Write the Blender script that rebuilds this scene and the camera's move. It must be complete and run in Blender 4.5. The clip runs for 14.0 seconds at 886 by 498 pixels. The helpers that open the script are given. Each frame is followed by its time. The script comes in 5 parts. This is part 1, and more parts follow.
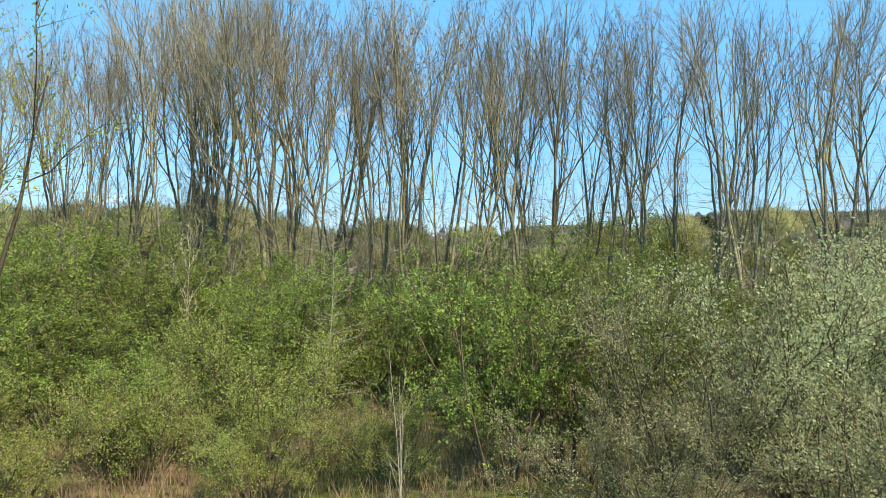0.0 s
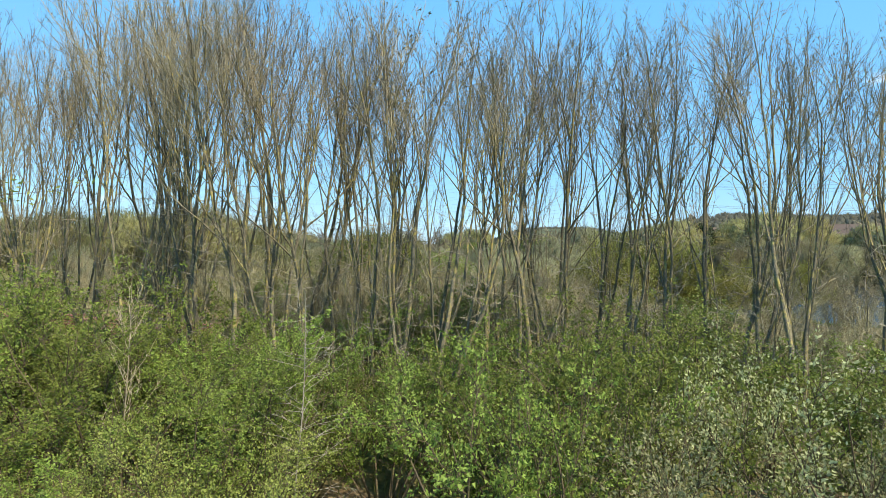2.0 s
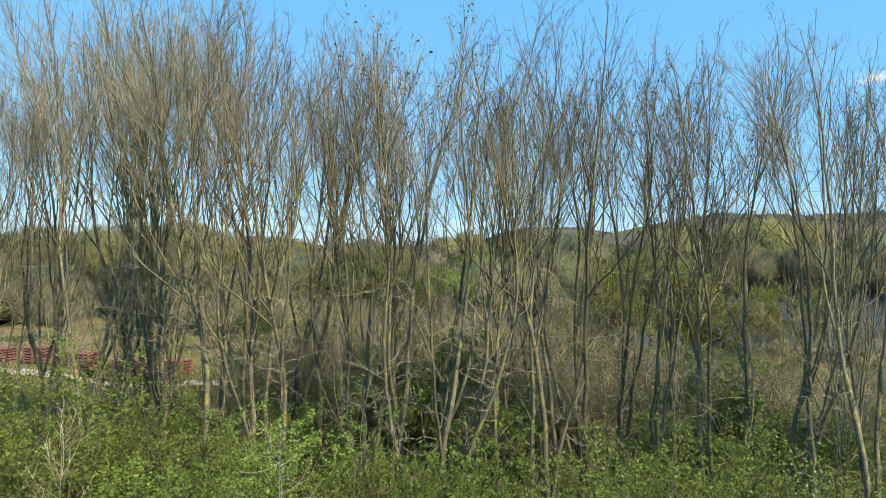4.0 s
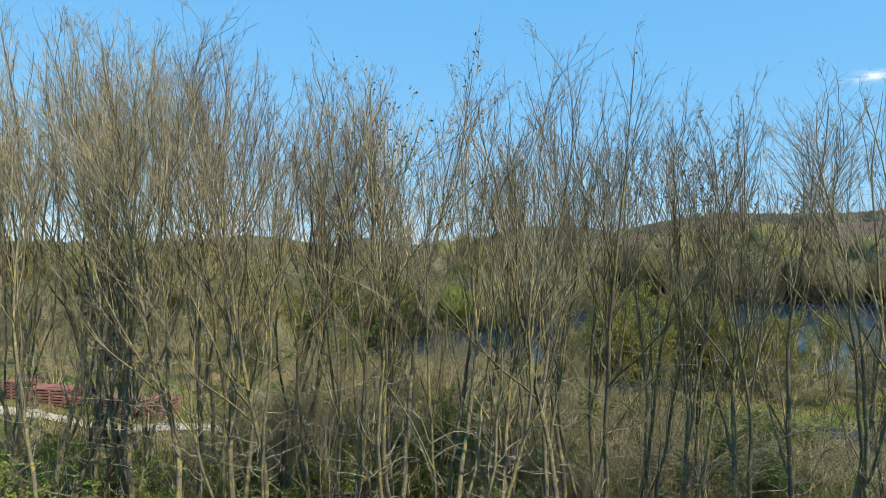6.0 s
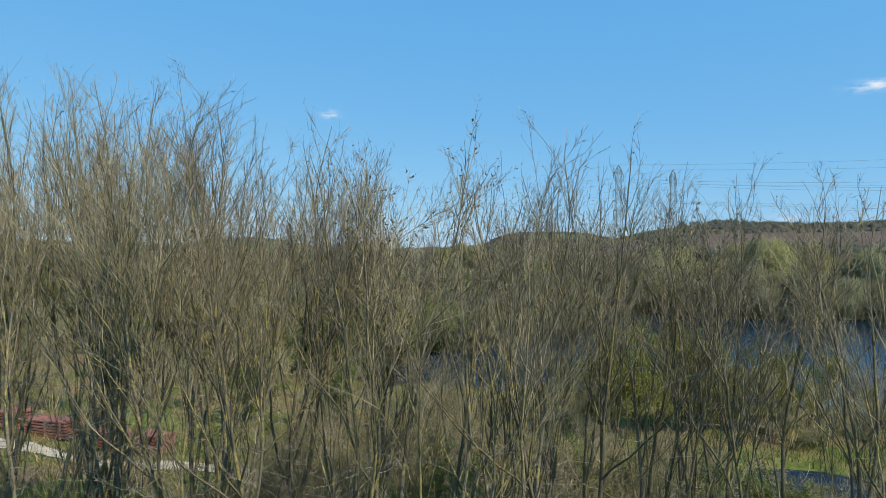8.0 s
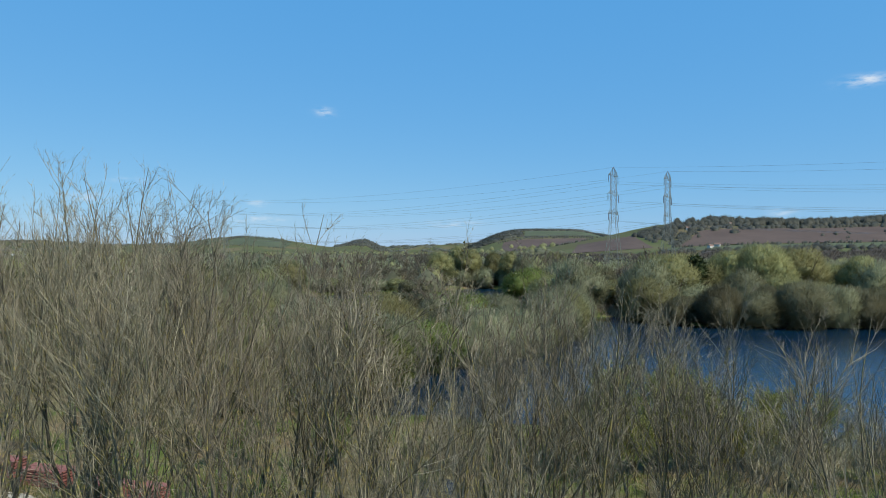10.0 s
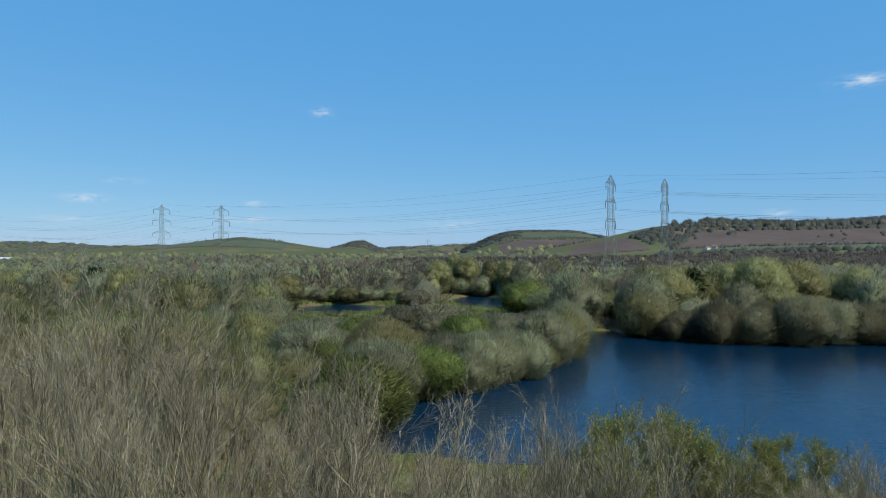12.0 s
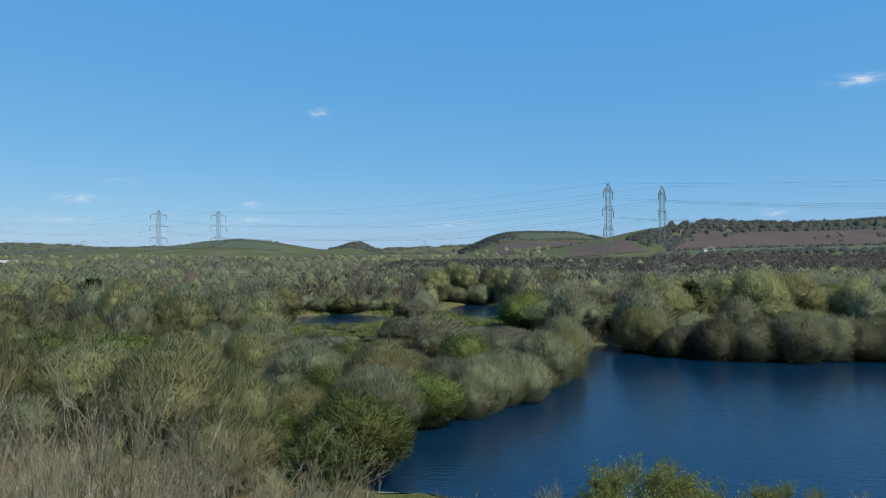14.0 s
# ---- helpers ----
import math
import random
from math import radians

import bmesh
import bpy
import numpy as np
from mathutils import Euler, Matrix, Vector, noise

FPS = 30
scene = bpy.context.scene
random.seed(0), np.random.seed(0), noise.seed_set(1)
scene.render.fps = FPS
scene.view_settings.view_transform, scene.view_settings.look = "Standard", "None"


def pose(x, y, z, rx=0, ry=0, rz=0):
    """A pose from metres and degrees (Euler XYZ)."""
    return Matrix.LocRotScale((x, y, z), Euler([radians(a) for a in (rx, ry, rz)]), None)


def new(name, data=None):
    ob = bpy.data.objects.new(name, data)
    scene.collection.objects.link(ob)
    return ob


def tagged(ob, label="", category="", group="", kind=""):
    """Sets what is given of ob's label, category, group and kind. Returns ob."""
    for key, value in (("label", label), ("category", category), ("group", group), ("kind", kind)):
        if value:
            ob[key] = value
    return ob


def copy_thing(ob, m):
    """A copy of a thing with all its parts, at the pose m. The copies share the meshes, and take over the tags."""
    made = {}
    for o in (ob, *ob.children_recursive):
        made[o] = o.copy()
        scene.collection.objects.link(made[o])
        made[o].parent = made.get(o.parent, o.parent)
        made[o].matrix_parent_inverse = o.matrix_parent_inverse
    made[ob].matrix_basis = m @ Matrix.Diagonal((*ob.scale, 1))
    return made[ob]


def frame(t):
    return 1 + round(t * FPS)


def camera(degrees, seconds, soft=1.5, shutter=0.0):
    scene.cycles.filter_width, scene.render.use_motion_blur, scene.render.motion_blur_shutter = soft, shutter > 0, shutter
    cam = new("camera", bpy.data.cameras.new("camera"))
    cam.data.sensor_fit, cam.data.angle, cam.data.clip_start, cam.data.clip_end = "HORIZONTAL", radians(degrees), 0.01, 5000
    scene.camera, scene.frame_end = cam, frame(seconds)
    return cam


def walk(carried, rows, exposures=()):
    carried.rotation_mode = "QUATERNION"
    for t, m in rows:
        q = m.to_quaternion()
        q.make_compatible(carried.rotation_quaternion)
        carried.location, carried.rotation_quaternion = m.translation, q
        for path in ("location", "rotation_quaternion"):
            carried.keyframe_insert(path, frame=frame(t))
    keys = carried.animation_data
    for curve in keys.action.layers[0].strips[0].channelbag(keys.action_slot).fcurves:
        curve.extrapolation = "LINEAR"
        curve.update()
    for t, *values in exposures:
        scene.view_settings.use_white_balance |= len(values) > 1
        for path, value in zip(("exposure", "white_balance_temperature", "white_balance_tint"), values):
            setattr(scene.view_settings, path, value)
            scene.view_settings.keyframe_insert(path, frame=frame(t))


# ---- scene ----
cam = camera(70, 14.0, soft=0.8)
PATH = [
    (0, pose(0.000, 0.000, 4.993, 90.342, 0.093, 2.241)),
    (0.5, pose(-0.016, 0.574, 5.239, 90.379, 0.038, 2.094)),
    (1, pose(-0.031, 1.253, 5.574, 90.416, -0.011, 1.937)),
    (1.5, pose(-0.086, 1.855, 5.887, 90.442, -0.044, 1.806)),
    (2, pose(-0.176, 2.531, 6.258, 90.455, -0.035, 1.641)),
    (2.5, pose(-0.277, 3.115, 6.620, 90.455, 0.010, 1.434)),
    (3, pose(-0.380, 3.718, 7.083, 90.474, 0.020, 1.212)),
    (3.2, pose(-0.415, 3.947, 7.271, 90.480, 0.024, 1.131)),
    (5.3, pose(-0.547, 5.983, 9.014, 90.388, 0.321, 0.758)),
    (5.5, pose(-0.562, 6.172, 9.219, 90.367, 0.300, 0.765)),
    (6, pose(-0.590, 6.588, 9.786, 90.336, 0.202, 0.806)),
    (6.5, pose(-0.608, 6.723, 10.243, 90.348, 0.117, 0.857)),
    (7, pose(-0.604, 6.735, 10.713, 90.445, -0.051, 0.890)),
    (7.5, pose(-0.559, 6.666, 11.181, 90.528, -0.249, 0.880)),
    (8, pose(-0.469, 6.643, 11.659, 90.658, -0.487, 0.854)),
    (8.2, pose(-0.428, 6.631, 11.851, 90.695, -0.568, 0.834)),
    (10.3, pose(-0.396, 6.656, 14.979, 90.352, -0.020, 0.414)),
    (10.5, pose(-0.406, 6.653, 15.288, 90.365, -0.003, 0.385)),
    (11, pose(-0.431, 6.644, 16.065, 90.392, -0.009, 0.308)),
    (11.5, pose(-0.442, 6.635, 16.824, 90.375, -0.021, 0.274)),
    (12, pose(-0.456, 6.620, 17.596, 90.412, -0.012, 0.236)),
    (12.5, pose(-0.473, 6.595, 18.381, 90.403, 0.035, 0.178)),
    (13, pose(-0.518, 6.615, 19.224, 90.394, 0.032, 0.118)),
    (13.5, pose(-0.555, 6.637, 20.067, 90.417, 0.037, 0.062)),
    (14, pose(-0.601, 6.650, 20.841, 90.433, 0.099, -0.000)),
]
walk(cam, PATH, [(0, 0.86, 7600, 10), (3.2, 0.76, 7600, 10), (6.5, 0.47, 7500, 10), (8.2, 0.21, 7050, 10), (10.5, 0.0, 6550, 10), (14, -0.06, 6500, 10)])

# ---- world and sun ----
SUN_AZ, SUN_EL = radians(132), radians(48)      # azimuth from +y towards +x
world = bpy.data.worlds.new("sky")
scene.world = world
world.use_nodes = True
wt = world.node_tree
wt.nodes.clear()


def wn(kind, **props):
    n = wt.nodes.new(kind)
    for k, v in props.items():
        if k == "op":
            n.operation = v
        else:
            n.inputs[int(k[1:])].default_value = v
    return n


sky = wt.nodes.new("ShaderNodeTexSky")
sky.sky_type, sky.sun_disc = "NISHITA", False
sky.sun_elevation, sky.sun_rotation = SUN_EL, SUN_AZ
sky.air_density, sky.dust_density, sky.ozone_density = 1.0, 0.2, 4.0
SKY_STRENGTH = 0.11
wout = wt.nodes.new("ShaderNodeOutputWorld")
wbg = wt.nodes.new("ShaderNodeBackground")
wbg.inputs[1].default_value = SKY_STRENGTH
wt.links.new(wbg.outputs[0], wout.inputs[0])
# small fair-weather clouds low in the sky: azimuth, elevation, half width, half height, whiteness
CLOUDS = [(33.4, 12.9, 1.5, 0.4, 0.75), (-11.1, 12.4, 0.8, 0.35, 0.7), (-29.8, 4.4, 1.3, 0.3, 0.75),
          (-16.8, 4.3, 0.7, 0.25, 0.6), (-16.9, 2.9, 2.6, 0.3, 0.4), (0.6, 2.6, 2.2, 0.35, 0.4),
          (27.7, 3.3, 0.9, 0.3, 0.5), (-27, 5.9, 1.6, 0.25, 0.2), (-31, 2.7, 2.0, 0.3, 0.3),
          (60, 22, 4, 1, 0.5), (-75, 18, 5, 1.2, 0.5), (130, 20, 6, 1.2, 0.5), (-140, 25, 6, 1.4, 0.5)]
tc = wt.nodes.new("ShaderNodeTexCoord")
sep = wt.nodes.new("ShaderNodeSeparateXYZ")
wt.links.new(tc.outputs["Generated"], sep.inputs[0])
az = wn("ShaderNodeMath", op="ARCTAN2")
wt.links.new(sep.outputs[0], az.inputs[0])
wt.links.new(sep.outputs[1], az.inputs[1])
el = wn("ShaderNodeMath", op="ARCSINE")
wt.links.new(sep.outputs[2], el.inputs[0])
puff = wt.nodes.new("ShaderNodeTexNoise")
puff.inputs["Scale"].default_value, puff.inputs["Detail"].default_value = 55, 5
stretch = wt.nodes.new("ShaderNodeVectorMath")
stretch.operation = "MULTIPLY"
stretch.inputs[1].default_value = (1, 1, 3.2)
wt.links.new(tc.outputs["Generated"], stretch.inputs[0])
wt.links.new(stretch.outputs[0], puff.inputs["Vector"])
total = None
for a0, e0, wa, we, white in CLOUDS:
    terms = []
    for src, c, w in ((az, a0, wa), (el, e0, we)):
        d = wn("ShaderNodeMath", op="SUBTRACT", _1=radians(c))
        wt.links.new(src.outputs[0], d.inputs[0])
        s = wn("ShaderNodeMath", op="DIVIDE", _1=radians(w))
        wt.links.new(d.outputs[0], s.inputs[0])
        q = wn("ShaderNodeMath", op="POWER", _1=2.0)
        wt.links.new(s.outputs[0], q.inputs[0])
        terms.append(q)
    add = wn("ShaderNodeMath", op="ADD")
    wt.links.new(terms[0].outputs[0], add.inputs[0])
    wt.links.new(terms[1].outputs[0], add.inputs[1])
    neg = wn("ShaderNodeMath", op="MULTIPLY", _1=-1.2)
    wt.links.new(add.outputs[0], neg.inputs[0])
    ex = wn("ShaderNodeMath", op="EXPONENT")
    wt.links.new(neg.outputs[0], ex.inputs[0])
    amp = wn("ShaderNodeMath", op="MULTIPLY", _1=white)
    wt.links.new(ex.outputs[0], amp.inputs[0])
    if total is None:
        total = amp
    else:
        t2 = wn("ShaderNodeMath", op="ADD")
        wt.links.new(total.outputs[0], t2.inputs[0])
        wt.links.new(amp.outputs[0], t2.inputs[1])
        total = t2
ragged = wt.nodes.new("ShaderNodeMapRange")
ragged.inputs["From Min"].default_value, ragged.inputs["From Max"].default_value = 0.38, 0.68
wt.links.new(puff.outputs[0], ragged.inputs[0])
cover = wn("ShaderNodeMath", op="MULTIPLY")
cover.use_clamp = True
wt.links.new(total.outputs[0], cover.inputs[0])
wt.links.new(ragged.outputs[0], cover.inputs[1])
wmix = wt.nodes.new("ShaderNodeMix")
wmix.data_type = "RGBA"
wt.links.new(cover.outputs[0], wmix.inputs["Factor"])
tone = wt.nodes.new("ShaderNodeMix")
tone.data_type, tone.blend_type = "RGBA", "MULTIPLY"
tone.inputs["Factor"].default_value = 1.0
tone.inputs["B"].default_value = (0.44, 0.385, 0.205, 1)
wt.links.new(sky.outputs[0], tone.inputs["A"])
veil = wt.nodes.new("ShaderNodeMix")
veil.data_type, veil.blend_type = "RGBA", "ADD"
veil.inputs["Factor"].default_value = 1.0
veil.inputs["B"].default_value = (0.36, 2.38, 5.85, 1)
wt.links.new(tone.outputs["Result"], veil.inputs["A"])
wt.links.new(veil.outputs["Result"], wmix.inputs["A"])
wmix.inputs["B"].default_value = (7.5, 7.9, 8.3, 1)
wt.links.new(wmix.outputs["Result"], wbg.inputs[0])

sun_data = bpy.data.lights.new("sun", "SUN")
sun_data.energy, sun_data.angle, sun_data.color = 5.0, radians(0.53), (1.0, 0.94, 0.82)
sun = new("sun", sun_data)
to_sun = Vector((math.sin(SUN_AZ) * math.cos(SUN_EL), math.cos(SUN_AZ) * math.cos(SUN_EL), math.sin(SUN_EL)))
sun.rotation_euler = to_sun.to_track_quat("Z", "Y").to_euler()
sun.location = (60, 20, 80)


# ---- materials ----
def mat(name):
    m = bpy.data.materials.new(name)
    m.use_nodes = True
    t = m.node_tree
    b = t.nodes["Principled BSDF"]
    return m, t, b


def ramp(t, src, stops):
    r = t.nodes.new("ShaderNodeValToRGB")
    while len(r.color_ramp.elements) < len(stops):
        r.color_ramp.elements.new(0.5)
    for e, (p, c) in zip(r.color_ramp.elements, stops):
        e.position, e.color = p, (*c, 1)
    t.links.new(src, r.inputs[0])
    return r.outputs[0]


def tex(t, scale, detail=4.0, vec="Object", rough=0.6):
    c = t.nodes.new("ShaderNodeTexCoord")
    n = t.nodes.new("ShaderNodeTexNoise")
    n.inputs["Scale"].default_value, n.inputs["Detail"].default_value, n.inputs["Roughness"].default_value = scale, detail, rough
    t.links.new(c.outputs[vec], n.inputs["Vector"])
    return n


def blend(t, fac, a, b, kind="MIX"):
    m = t.nodes.new("ShaderNodeMix")
    m.data_type, m.blend_type = "RGBA", kind
    for s, v in (("Factor", fac), ("A", a), ("B", b)):
        if isinstance(v, (int, float)):
            m.inputs[s].default_value = v
        elif isinstance(v, tuple):
            m.inputs[s].default_value = (*v, 1)
        else:
            t.links.new(v, m.inputs[s])
    return m.outputs["Result"]


def bump(t, b, height, strength, dist):
    n = t.nodes.new("ShaderNodeBump")
    n.inputs["Strength"].default_value, n.inputs["Distance"].default_value = strength, dist
    t.links.new(height, n.inputs["Height"])
    t.links.new(n.outputs[0], b.inputs["Normal"])


def foliage(name, dark, mid, light, through_light=0.3, patch=0.6, vary=0.35):
    """Leaves or fine twigs: colour by leaf, by patch of the crown and by plant."""
    m, t, b = mat(name)
    geo = t.nodes.new("ShaderNodeNewGeometry")
    info = t.nodes.new("ShaderNodeObjectInfo")
    col = ramp(t, geo.outputs["Random Per Island"], [(0.0, dark), (0.5, mid), (1.0, light)])
    spots = tex(t, patch, 3.0)
    col = blend(t, ramp(t, spots.outputs[0], [(0.35, (0, 0, 0)), (0.65, (0.45, 0.45, 0.45))]), col, light)
    hsv = t.nodes.new("ShaderNodeHueSaturation")
    t.links.new(col, hsv.inputs["Color"])
    for sock, lo, hi in (("Value", 1 - vary, 1 + vary * 0.8), ("Hue", 0.485, 0.515)):
        r = t.nodes.new("ShaderNodeMapRange")
        r.inputs["To Min"].default_value, r.inputs["To Max"].default_value = lo, hi
        t.links.new(info.outputs["Random"], r.inputs[0])
        t.links.new(r.outputs[0], hsv.inputs[sock])
    col = hsv.outputs[0]
    t.links.new(col, b.inputs["Base Color"])
    b.inputs["Roughness"].default_value = 0.6
    b.inputs["Specular IOR Level"].default_value = 0.25
    if through_light:
        tr = t.nodes.new("ShaderNodeBsdfTranslucent")
        t.links.new(col, tr.inputs[0])
        mx = t.nodes.new("ShaderNodeMixShader")
        mx.inputs[0].default_value = through_light
        t.links.new(b.outputs[0], mx.inputs[1])
        t.links.new(tr.outputs[0], mx.inputs[2])
        t.links.new(mx.outputs[0], t.nodes["Material Output"].inputs[0])
    return m


def bark(name, dark, light, lichen, amount=0.5, scale=3.0):
    m, t, b = mat(name)
    info = t.nodes.new("ShaderNodeObjectInfo")
    grain = tex(t, 14 * scale, 5)
    patches = tex(t, 0.9 * scale, 3)
    fine = tex(t, 3.5 * scale, 4)
    col = ramp(t, grain.outputs[0], [(0.3, dark), (0.7, light)])
    mask = ramp(t, patches.outputs[0], [(0.62 - 0.25 * amount, (0, 0, 0)), (0.72 - 0.2 * amount, (0.85, 0.85, 0.85))])
    mask2 = ramp(t, fine.outputs[0], [(0.42, (0, 0, 0)), (0.55, (1, 1, 1))])
    col = blend(t, blend(t, 1.0, mask, mask2, "MULTIPLY"), col, lichen)
    hsv = t.nodes.new("ShaderNodeHueSaturation")
    r = t.nodes.new("ShaderNodeMapRange")
    r.inputs["To Min"].default_value, r.inputs["To Max"].default_value = 0.75, 1.25
    t.links.new(info.outputs["Random"], r.inputs[0])
    t.links.new(r.outputs[0], hsv.inputs["Value"])
    t.links.new(col, hsv.inputs["Color"])
    t.links.new(hsv.outputs[0], b.inputs["Base Color"])
    b.inputs["Roughness"].default_value = 0.9
    b.inputs["Specular IOR Level"].default_value = 0.2
    bump(t, b, grain.outputs[0], 0.6, 0.02)
    return m


M_BARK = bark("lichened_bark", (0.05, 0.046, 0.034), (0.215, 0.198, 0.142), (0.29, 0.25, 0.08), 0.6)
M_LIMB = bark("limb_bark", (0.055, 0.05, 0.036), (0.19, 0.172, 0.122), (0.31, 0.265, 0.085), 0.65)
# wide tone spread: the pale end puts highlights into the twig colour
M_TWIG = foliage("bare_twigs", (0.046, 0.040, 0.027), (0.124, 0.108, 0.072), (0.36, 0.32, 0.225), 0.0, 0.35, 0.25)
M_THICKET = foliage("thicket_stems", (0.15, 0.13, 0.075), (0.24, 0.215, 0.125), (0.36, 0.32, 0.20), 0.0, 0.5, 0.3)
M_DEAD = bark("dead_branch_bark", (0.17, 0.155, 0.12), (0.38, 0.35, 0.28), (0.34, 0.30, 0.12), 0.4, 4.0)
M_BUD = foliage("dark_catkins", (0.06, 0.05, 0.02), (0.11, 0.09, 0.035), (0.17, 0.14, 0.05), 0.2)
M_WHITE = bark("white_birch_bark", (0.26, 0.235, 0.19), (0.50, 0.47, 0.40), (0.12, 0.10, 0.08), 0.25, 5.0)
M_PALE = bark("pale_sapling_bark", (0.28, 0.24, 0.17), (0.46, 0.41, 0.30), (0.42, 0.39, 0.22), 0.3, 5.0)
M_STEM = bark("shrub_stems", (0.055, 0.045, 0.03), (0.15, 0.12, 0.08), (0.16, 0.15, 0.06), 0.4, 5.0)
M_HAW = foliage("hawthorn_leaves", (0.114, 0.154, 0.034), (0.190, 0.256, 0.056), (0.266, 0.358, 0.078), 0.5, 0.6, 0.35)
# deep green bushes, and shade painted as dark leaves behind the birch
M_HAWDARK = foliage("deep_green_and_shade_hawthorn_leaves", (0.055, 0.085, 0.014), (0.10, 0.145, 0.024), (0.165, 0.21, 0.042), 0.4)
M_SALLOW = foliage("pale_sallow_leaves", (0.168, 0.193, 0.052), (0.240, 0.275, 0.075), (0.324, 0.371, 0.101), 0.45, 0.6, 0.3)
M_GREY = foliage("grey_willow_leaves", (0.23, 0.25, 0.115), (0.345, 0.37, 0.18), (0.48, 0.505, 0.27), 0.5)
M_WGREY = foliage("grey_green_willow_twigs", (0.178, 0.192, 0.117), (0.228, 0.246, 0.150), (0.292, 0.315, 0.192), 0.5, 0.4, 0.3)
M_WOLIVE = foliage("olive_willow_twigs", (0.173, 0.179, 0.084), (0.222, 0.230, 0.108), (0.284, 0.294, 0.138), 0.5, 0.4, 0.3)
M_WYEL = foliage("yellow_green_willow_leaves", (0.204, 0.209, 0.098), (0.262, 0.268, 0.125), (0.335, 0.343, 0.160), 0.5, 0.4, 0.25)
M_LAKESIDE = foliage("budding_scrub_willow_leaves", (0.11, 0.115, 0.03), (0.19, 0.196, 0.052), (0.29, 0.285, 0.08), 0.45, 0.8, 0.25)
M_GREEN = foliage("fresh_green_leaves", (0.119, 0.150, 0.043), (0.152, 0.192, 0.055), (0.195, 0.246, 0.070), 0.5, 0.4, 0.3)
M_BROWN = foliage("brown_bare_twigs", (0.148, 0.125, 0.090), (0.190, 0.160, 0.115), (0.243, 0.205, 0.147), 0.45, 0.4, 0.3)
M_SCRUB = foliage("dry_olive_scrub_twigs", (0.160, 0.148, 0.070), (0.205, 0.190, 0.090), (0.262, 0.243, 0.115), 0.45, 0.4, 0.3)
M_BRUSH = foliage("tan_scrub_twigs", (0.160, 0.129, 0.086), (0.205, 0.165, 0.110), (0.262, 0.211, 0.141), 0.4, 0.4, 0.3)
M_WDUSK = foliage("grey_brown_willow_twigs", (0.115, 0.117, 0.070), (0.148, 0.150, 0.090), (0.189, 0.192, 0.115), 0.5, 0.4, 0.3)
M_PURPLE = foliage("purple_brown_woodland", (0.087, 0.076, 0.064), (0.112, 0.098, 0.082), (0.143, 0.125, 0.105), 0.45, 0.05, 0.2)
M_DARK = foliage("dark_ivy_leaves", (0.018, 0.032, 0.010), (0.035, 0.058, 0.018), (0.06, 0.09, 0.03), 0.1)
# far hill trees: some distance haze is put into this grey tone
M_HILL = foliage("hazy_hillside_trees", (0.087, 0.094, 0.075), (0.112, 0.120, 0.096), (0.143, 0.154, 0.123), 0.45, 0.02, 0.2)
M_DRY = foliage("dry_grass", (0.16, 0.10, 0.055), (0.28, 0.195, 0.11), (0.40, 0.31, 0.19), 0.2)
M_GRASS = foliage("green_grass", (0.065, 0.09, 0.018), (0.125, 0.16, 0.04), (0.20, 0.225, 0.07), 0.3)
M_REED = foliage("pale_reeds", (0.22, 0.17, 0.10), (0.36, 0.29, 0.18), (0.48, 0.40, 0.27), 0.2)


def ground_material():
    m, t, b = mat("meadow_and_scrub_ground")
    small, mid, big = tex(t, 2.5, 6), tex(t, 0.22, 4), tex(t, 0.006, 3)
    grass = ramp(t, small.outputs[0], [(0.3, (0.045, 0.065, 0.015)), (0.55, (0.09, 0.12, 0.03)), (0.75, (0.17, 0.17, 0.06))])
    dry = ramp(t, small.outputs[0], [(0.3, (0.09, 0.06, 0.035)), (0.6, (0.20, 0.145, 0.085)), (0.8, (0.30, 0.235, 0.15))])
    col = blend(t, ramp(t, mid.outputs[0], [(0.42, (0, 0, 0)), (0.6, (1, 1, 1))]), grass, dry)
    pasture = ramp(t, big.outputs[0], [(0.38, (0.085, 0.085, 0.04)), (0.5, (0.08, 0.098, 0.042)), (0.62, (0.13, 0.11, 0.06))])
    c = t.nodes.new("ShaderNodeTexCoord")
    ln = t.nodes.new("ShaderNodeVectorMath")
    ln.operation = "LENGTH"
    t.links.new(c.outputs["Object"], ln.inputs[0])
    far = t.nodes.new("ShaderNodeMapRange")
    far.inputs["From Min"].default_value, far.inputs["From Max"].default_value = 350, 700
    t.links.new(ln.outputs["Value"], far.inputs[0])
    col = blend(t, far.outputs[0], col, pasture)
    t.links.new(col, b.inputs["Base Color"])
    b.inputs["Roughness"].default_value = 0.95
    b.inputs["Specular IOR Level"].default_value = 0.1
    bump(t, b, small.outputs[0], 0.5, 0.1)
    return m


def field_material(name, a, c):
    m, t, b = mat(name)
    n1, n2 = tex(t, 0.012, 4), tex(t, 0.12, 4)
    col = ramp(t, n1.outputs[0], [(0.35, a), (0.65, c)])
    col = blend(t, 0.25, col, ramp(t, n2.outputs[0], [(0.3, a), (0.7, c)]))
    t.links.new(col, b.inputs["Base Color"])
    b.inputs["Roughness"].default_value = 0.95
    b.inputs["Specular IOR Level"].default_value = 0.1
    bump(t, b, n2.outputs[0], 0.4, 0.4)
    return m


